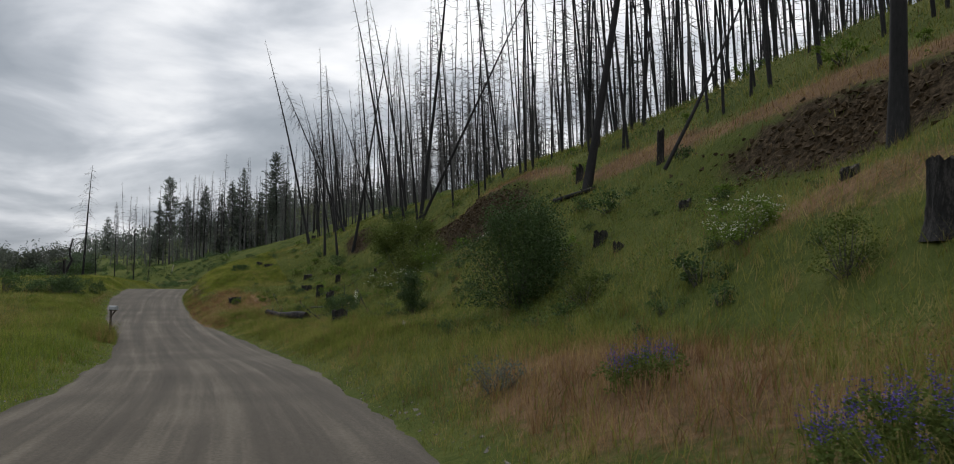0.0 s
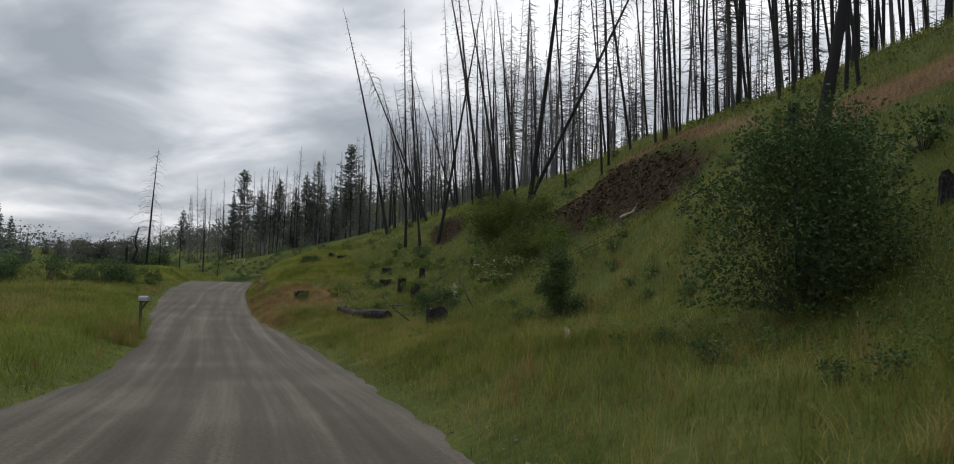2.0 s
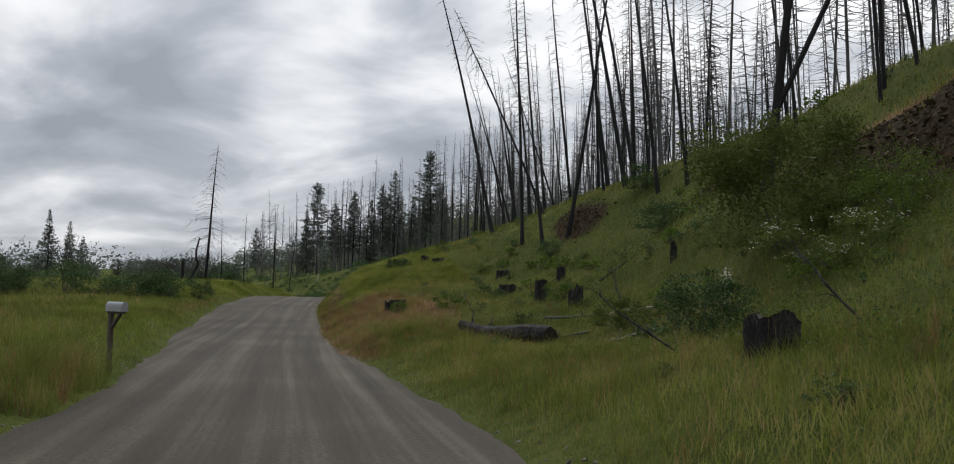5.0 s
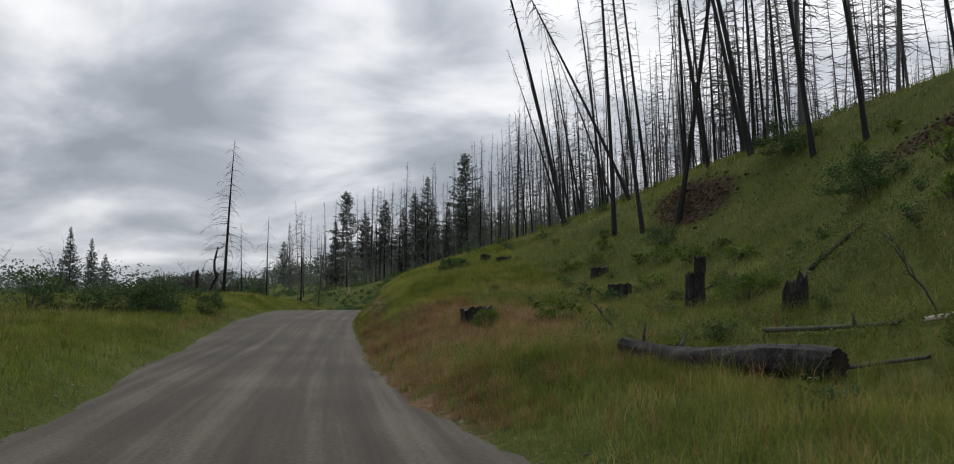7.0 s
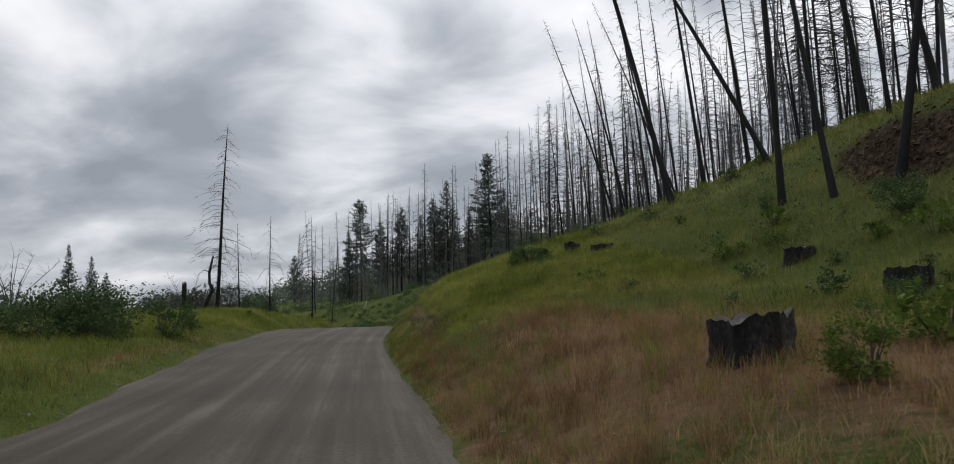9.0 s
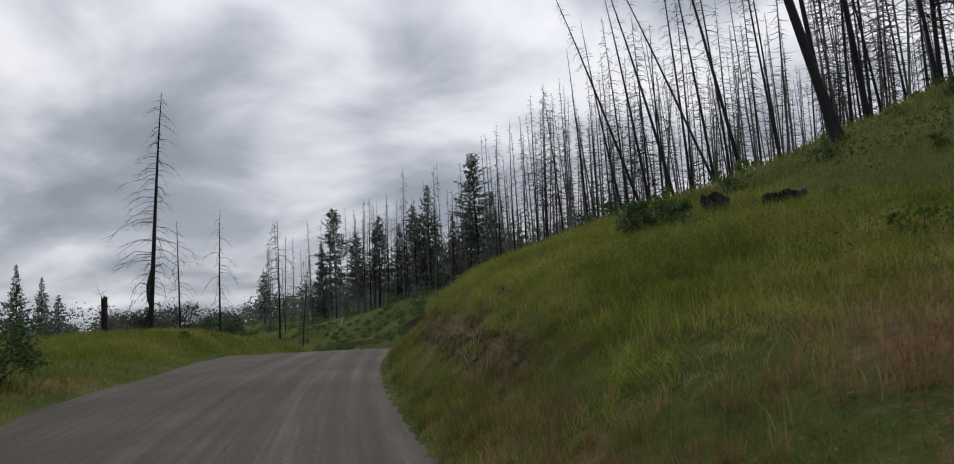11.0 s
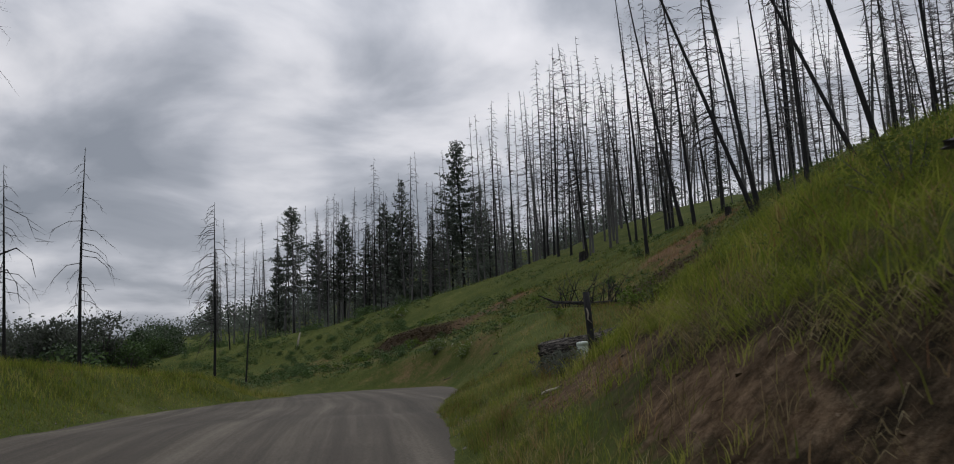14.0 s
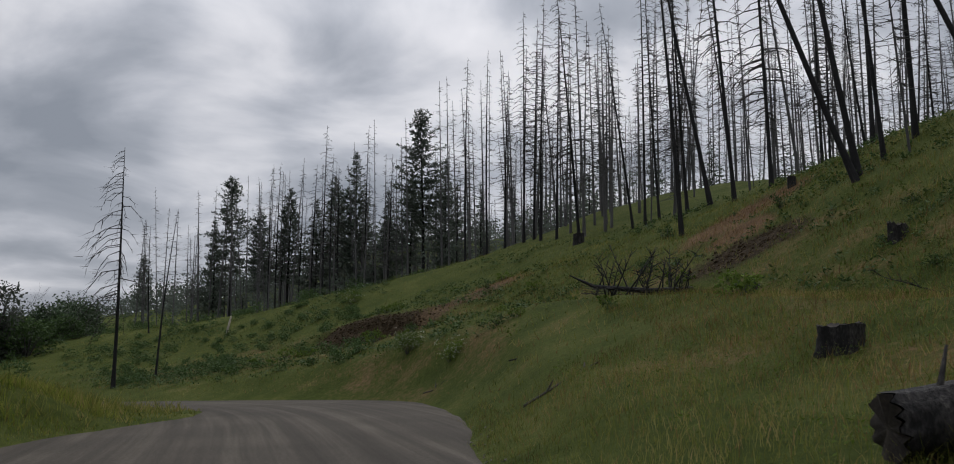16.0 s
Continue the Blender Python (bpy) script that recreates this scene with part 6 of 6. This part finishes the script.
def grass_field(seed, count, s0, s1, o0, o1, side, tall, wide, thin=1.0):
    r, s, d, x, y, o = scatter(seed, count, s0, s1, o0, o1, side)
    soil, dry = np.maximum(mask(s, d, SOIL), mask(s, d, RUST)), mask(s, d, DRY)
    patch = np.clip(0.5 + 0.35 * wave(x * 1.7 + 3, y * 1.7) + 0.45 * wave(x * 6.3 + 1, y * 6.1 + 5), 0, 1)
    keep = (r.uniform(0, 1, count) > soil * 0.95) & (r.uniform(0, 1, count) < 0.62 + 0.38 * patch)
    keep &= o > 0.25 * r.uniform(0, 1, count) ** 2
    r2 = np.random.RandomState(seed + 1)
    n = int(keep.sum())
    edge = np.clip(o[keep] / 1.2, 0.35, 1)
    t = tall * r2.uniform(0.45, 1.25, n) * (0.65 + 0.5 * patch[keep]) * edge
    dr = np.where(r2.uniform(0, 1, n) < dry[keep] * 0.95 + 0.05 + 0.18 * np.clip(wave(x[keep] * 2.1 + 7, y[keep] * 2.3), 0, 1), r2.uniform(0.6, 1, n) if side > 0 else r2.uniform(0.3, 0.6, n), r2.uniform(0, 0.25, n))
    return r2, x[keep], y[keep], t, wide * r2.uniform(0.6, 1.4, n), dr


FIELDS = [
    grass_field(11, 80000, 1, 60, 0, 5, 1, 0.3, 0.0085), grass_field(12, 62000, 60, 135, 0, 5, 1, 0.24, 0.0085),
    grass_field(20, 26000, 80, 112, 2.5, 9, 1, 0.3, 0.010),
]
FAR_FIELDS = [
    grass_field(21, 16000, 72, 140, 0, 5, -1, 0.34, 0.018),
    grass_field(13, 150000, 2, 140, 5, 12, 1, 0.3, 0.014), grass_field(14, 120000, 5, 165, 12, 26, 1, 0.32, 0.024),
    grass_field(16, 70000, 10, 145, 5, 16, -1, 0.42, 0.024), grass_field(17, 45000, 20, 150, 16, 42, -1, 0.45, 0.05),
    grass_field(18, 42000, 135, 215, 0, 45, 1, 0.24, 0.03), grass_field(19, 30000, 135, 200, 0, 20, -1, 0.45, 0.04),
]


def tuft_field(seed, count, s0, s1, o0, o1, side, tall, per, dryness):
    """Bunches of long grass that fall over from one foot."""
    r, s, d, x, y, o = scatter(seed, count, s0, s1, o0, o1, side)
    size = r.uniform(0.6, 1.3, count)
    bx, by = np.repeat(x, per) + r.normal(0, 0.05, count * per), np.repeat(y, per) + r.normal(0, 0.05, count * per)
    t = tall * np.repeat(size, per) * r.uniform(0.5, 1.15, count * per)
    dr = np.clip(np.repeat(r.uniform(0, 1, count) < dryness, per) * r.uniform(0.6, 1.0, count * per) + r.uniform(0, 0.15, count * per), 0, 1)
    return r, bx, by, t, r.uniform(0.0035, 0.0075, count * per), dr


def falling_field(seed, count, s0, s1, o0, o1, tall, per, dry0=0.1, dry1=0.75):
    """Straw-coloured bunches on the steep bank that hang over downhill."""
    r, s, d, x, y, o = scatter(seed, count, s0, s1, o0, o1, 1)
    bare = mask(s, d, RUST) < 0.35
    s, x, y, count = s[bare], x[bare], y[bare], int(bare.sum())
    i = np.repeat(np.clip(np.searchsorted(ARC, s), 0, len(ARC) - 1), per)
    m = count * per
    bx, by = np.repeat(x, per) + r.normal(0, 0.07, m), np.repeat(y, per) + r.normal(0, 0.07, m)
    t = tall * np.repeat(r.uniform(0.6, 1.3, count), per) * r.uniform(0.5, 1.2, m)
    down = -RIGHT[i] * (t * r.uniform(0.4, 0.95, m))[:, None] + TAN[i] * (t * r.normal(0, 0.17, m))[:, None]
    return r, bx, by, t * 0.7, r.uniform(0.003, 0.006, m), np.repeat(r.uniform(dry0, dry1, count), per) * r.uniform(0.7, 1.2, m), down[:, 0], down[:, 1], t * r.uniform(-0.45, 0.3, m)


def verge_field(seed, count, side):
    """Short grass that creeps in ragged tongues over the edge of the gravel."""
    r, s, d, x, y, o = scatter(seed, count, 2, 138, -0.15, 0.8, side)
    tongue = 0.22 + 0.24 * np.sin(s * 2.3 + 1.1 * np.sin(s * 0.9)) + 0.16 * np.sin(s * 5.1 + side)
    keep = o > tongue * r.uniform(0.3, 1.2, count)
    x, y, o, n = x[keep], y[keep], o[keep], int(keep.sum())
    return r, x, y, r.uniform(0.10, 0.22, n), r.uniform(0.005, 0.010, n), np.where(r.uniform(0, 1, n) < 0.22, r.uniform(0.5, 0.9, n), r.uniform(0, 0.2, n))


FIELDS += [verge_field(64, 17000, 1), tuft_field(59, 620, 56, 82, 0.7, 4.5, 1, 0.32, 30, 0.9), falling_field(62, 240, 82, 106, 3.2, 6.5, 0.45, 44, 0.0, 0.2), tuft_field(57, 500, 14, 62, 2, 11, 1, 0.6, 4, 0.5), tuft_field(56, 520, 54, 88, 0.0, 1.1, 1, 0.27, 26, 0.85), tuft_field(55, 80, 111, 121, 1.6, 4, 1, 0.36, 36, 0.15), tuft_field(54, 420, 80, 120, 0.0, 0.6, 1, 0.24, 30, 0.1), tuft_field(51, 200, 80, 114, 2.0, 6, 1, 0.3, 40, 0.15), tuft_field(58, 110, 44, 51, 0.0, 1.6, -1, 0.8, 30, 0.2), tuft_field(52, 700, 2, 75, 0.5, 8, 1, 0.5, 26, 0.3), tuft_field(53, 350, 4, 130, 0.5, 9, -1, 0.5, 26, 0.3)]
GRASSMAT = grass_material("mixed_meadow_grass", [(0.12, (0.034, 0.056, 0.012)), (0.38, (0.098, 0.13, 0.024)), (0.62, (0.178, 0.195, 0.042)), (0.88, (0.31, 0.27, 0.1))])
LUSHMAT = grass_material("lush_verge_grass", [(0.12, (0.05, 0.085, 0.012)), (0.4, (0.102, 0.155, 0.02)), (0.65, (0.157, 0.207, 0.03)), (0.9, (0.235, 0.258, 0.06))])
blades("meadow_grass", "tall green meadow grass mixed with dry reddish stems", GRASSMAT, FIELDS)
blades("lush_verge", "lush bright green grass along both sides of the road", LUSHMAT, [grass_field(15, 25000, 4, 76, 0, 5, -1, 0.36, 0.018), grass_field(22, 18000, 72, 140, 0, 6, -1, 0.34, 0.018), grass_field(23, 25000, 26, 62, 0.2, 6, 1, 0.27, 0.014), verge_field(65, 12000, -1)])
STRAWMAT = grass_material("hanging_straw", [(0.15, (0.045, 0.035, 0.017)), (0.4, (0.14, 0.112, 0.055)), (0.65, (0.28, 0.23, 0.12)), (0.9, (0.45, 0.39, 0.24))])
blades("hanging_straw", "dead straw and roots hanging down the cut bank", STRAWMAT,
       [falling_field(63, 420, 82, 115, 0.5, 2.6, 0.22, 22, 0.0, 0.12), falling_field(66, 90, 84, 113, 1.2, 2.4, 0.42, 50, 0.0, 0.05), tuft_field(67, 160, 84, 116, 0.2, 2.4, 1, 0.28, 14, 0.0)])
# Bright yellow-green turf, raised further to paint in the crest's stronger light.
TURFMAT = grass_material("sunlit_bank_turf", [(0.12, (0.065, 0.1, 0.014)), (0.4, (0.155, 0.2, 0.024)), (0.65, (0.235, 0.27, 0.04)), (0.9, (0.35, 0.34, 0.09))])
blades("bank_turf", "bright green grass hanging over the bank's crest", TURFMAT, [falling_field(68, 1250, 82, 113, 1.5, 6.0, 0.42, 32, 0.0, 0.15), tuft_field(70, 340, 82, 116, 0.1, 2.2, 1, 0.2, 24, 0.15), grass_field(69, 46000, 83, 114, 1.7, 9, 1, 0.32, 0.014)])
blades("meadow_rim", "bright yellow-green grass on the meadow bank", TURFMAT, [grass_field(24, 15000, 104, 140, 0.2, 8, -1, 0.34, 0.017)])
blades("hillside_grass", "green grass with dry stems on the hillside and far meadow", GRASSMAT, FAR_FIELDS, True)


def weeds(name, label, mat, fields, per, lie_at):
    """Broad-leaved plants that dapple the slope: per leaves in each clump, kept where a slow wave is above lie_at."""
    verts, faces = [], []
    for seed, count, s0, s1, o0, o1, side, size in fields:
        r, s, d, x, y, o = scatter(seed, count, s0, s1, o0, o1, side)
        z = lie(x, y)
        keep = (mask(s, d, SOIL) < 0.5) & (mask(s, d, DRY) < 0.45) & (wave(x * 1.1 + 9, y * 1.1 + 4) > lie_at)
        pr = random.Random(seed)
        for px, py, pz in zip(x[keep], y[keep], z[keep]):
            c = Vector((px, py, pz))
            up = pr.uniform(0.12, 0.4)
            for _ in range(per):
                p = c + Vector((pr.gauss(0, 0.14), pr.gauss(0, 0.14), pr.uniform(0.02, up)))
                a = Vector((pr.gauss(0, 1), pr.gauss(0, 1), pr.uniform(0.0, 0.9))).normalized()
                b = a.cross(Vector((pr.gauss(0, 0.4), pr.gauss(0, 0.4), 1))).normalized()
                ln = size * pr.uniform(0.7, 1.5)
                n = len(verts)
                verts += [p, p + a * ln * 0.5 + b * ln * 0.25, p + a * ln, p + a * ln * 0.5 - b * ln * 0.25]
                faces.append((n, n + 1, n + 2, n + 3))
    return tagged(mesh_object(name, verts, faces, mat, smooth=False), label, "weeds", kind="stuff")


weeds("broadleaf_weeds", "green broad-leaved weeds on the slope", WEEDLEAF,
      ((31, 4200, 2, 140, 0.8, 10, 1, 0.036), (45, 3000, 30, 80, 4, 15, 1, 0.05), (46, 2000, 44, 80, 1.0, 9, 1, 0.042), (48, 1800, 6, 34, 3, 11, 1, 0.045), (32, 3400, 5, 165, 10, 25, 1, 0.08), (34, 3200, 136, 215, 2, 40, 1, 0.12), (35, 2000, 82, 118, 0.6, 6, 1, 0.034), (33, 800, 5, 140, 1, 16, -1, 0.07)), 9, -0.25)
weeds("dark_leafy_weeds", "dark green leafy undergrowth in patches on the slope", LEAVES,
      ((36, 3000, 4, 80, 3.5, 13, 1, 0.055), (37, 1900, 20, 140, 10, 24, 1, 0.09), (38, 220, 84, 130, 2, 8, 1, 0.045), (49, 4500, 136, 205, 2.5, 36, 1, 0.15)), 15, 0.05)
weeds("bright_leafy_weeds", "bright yellow-green leafy plants on the slope", YLEAVES,
      ((39, 2700, 83, 107, 2.8, 8.5, 1, 0.045), (40, 3300, 16, 80, 4, 13, 1, 0.05), (47, 3000, 44, 80, 2.5, 11, 1, 0.05), (44, 1100, 116, 150, 2, 14, 1, 0.05), (43, 500, 4, 140, 0.4, 6, -1, 0.04)), 11, 0.0)
SOILMAT = material("crumbly_brown_soil", [(0.3, (0.022, 0.015, 0.0085)), (0.5, (0.055, 0.038, 0.021)), (0.72, (0.13, 0.093, 0.054))], 2.0, 0.95, 0.6, 9, 0.1, (1, 1, 1), 0.4)
STONE = material("grey_gravel_stone", [(0.3, (0.09, 0.08, 0.072)), (0.55, (0.17, 0.155, 0.14)), (0.75, (0.28, 0.26, 0.235))], 6.0, 0.9, 0.4, 6, 0.2, (1, 1, 1), 0.4)


def pebbles(name, label, category, mat, places):
    verts, faces = [], []
    pr = random.Random(9)
    tri = [(0, 2, 4), (2, 1, 4), (1, 3, 4), (3, 0, 4), (2, 0, 5), (1, 2, 5), (3, 1, 5), (0, 3, 5)]
    for x, y, z, r in places:
        n = len(verts)
        a, b, c = (r * pr.uniform(0.6, 1.3) for _ in range(3))
        q = pr.uniform(0, 3)
        tip = Matrix.Rotation(pr.uniform(-0.9, 0.9), 3, "X") @ Matrix.Rotation(q, 3, "Z")
        for dx, dy, dz in ((1, 0, 0), (-1, 0, 0), (0, 1, 0), (0, -1, 0), (0, 0, 1), (0, 0, -1)):
            p = tip @ Vector((dx * a + pr.gauss(0, 0.22) * r, dy * b + pr.gauss(0, 0.22) * r, dz * c * 0.8 + pr.gauss(0, 0.15) * r))
            verts.append((x + p.x, y + p.y, z + p.z))
        faces += [tuple(n + k for k in t) for t in tri]
    return tagged(mesh_object(name, verts, faces, mat, smooth=False), label, category, kind="stuff")


places = []
for seed, (ps, pd, a, b, *k) in enumerate(SOIL):
    r = np.random.RandomState(300 + seed)
    n = int((40 if k else 300) * a * b)
    s, d = ps + r.normal(0, 0.5, n) * a, pd + r.normal(0, 0.5, n) * b
    i = np.clip(np.searchsorted(ARC, s), 0, len(ARC) - 1)
    xy = LINE[i, :2] + (s - ARC[i])[:, None] * TAN[i] + d[:, None] * RIGHT[i]
    ok = d > np.interp(s, EDGE_S, EDGE_R) + 0.5
    xy = xy[ok]
    places += list(zip(xy[:, 0], xy[:, 1], lie(xy[:, 0], xy[:, 1]) - 0.02, 0.012 + (0.03 if k else 0.12) * r.uniform(0, 1, len(xy)) ** 3))
stones = []
for seed, (ps, pd, a, b, *k) in enumerate(RUST):
    r = np.random.RandomState(340 + seed)
    n = int(120 * a * b)
    s, d = ps + r.normal(0, 0.6, n) * a, pd + r.normal(0, 0.6, n) * b
    i = np.clip(np.searchsorted(ARC, s), 0, len(ARC) - 1)
    xy = LINE[i, :2] + (s - ARC[i])[:, None] * TAN[i] + d[:, None] * RIGHT[i]
    stones += list(zip(xy[:, 0], xy[:, 1], lie(xy[:, 0], xy[:, 1]) - 0.02, 0.008 + 0.026 * r.uniform(0, 1, n) ** 3))
RUSTSTONE = material("reddish_brown_stone", [(0.3, (0.05, 0.033, 0.02)), (0.5, (0.105, 0.074, 0.046)), (0.72, (0.2, 0.15, 0.1))], 5.0, 0.95, 0.6, 6, 0.1, (1, 1, 1), 0.4)
pebbles("bank_rubble", "loose reddish-brown stones on the crumbling bank", "rubble", RUSTSTONE, stones)
pebbles("soil_clods", "crumbling brown soil clods on bare slope faces", "soil", SOILMAT, places)
places = []
for side, seed in ((1, 41), (-1, 42)):
    r, s, d, x, y, o = scatter(seed, 3600, 1, 135, -0.75, 0.5, side)
    places += list(zip(x, y, np.maximum(lie(x, y), np.interp(s, ARC, LINE[:, 2]) - 0.06), 0.008 + 0.035 * r.uniform(0, 1, len(x)) ** 3))
pebbles("roadside_gravel", "loose grey stones along the edges of the road", "gravel", STONE, places)
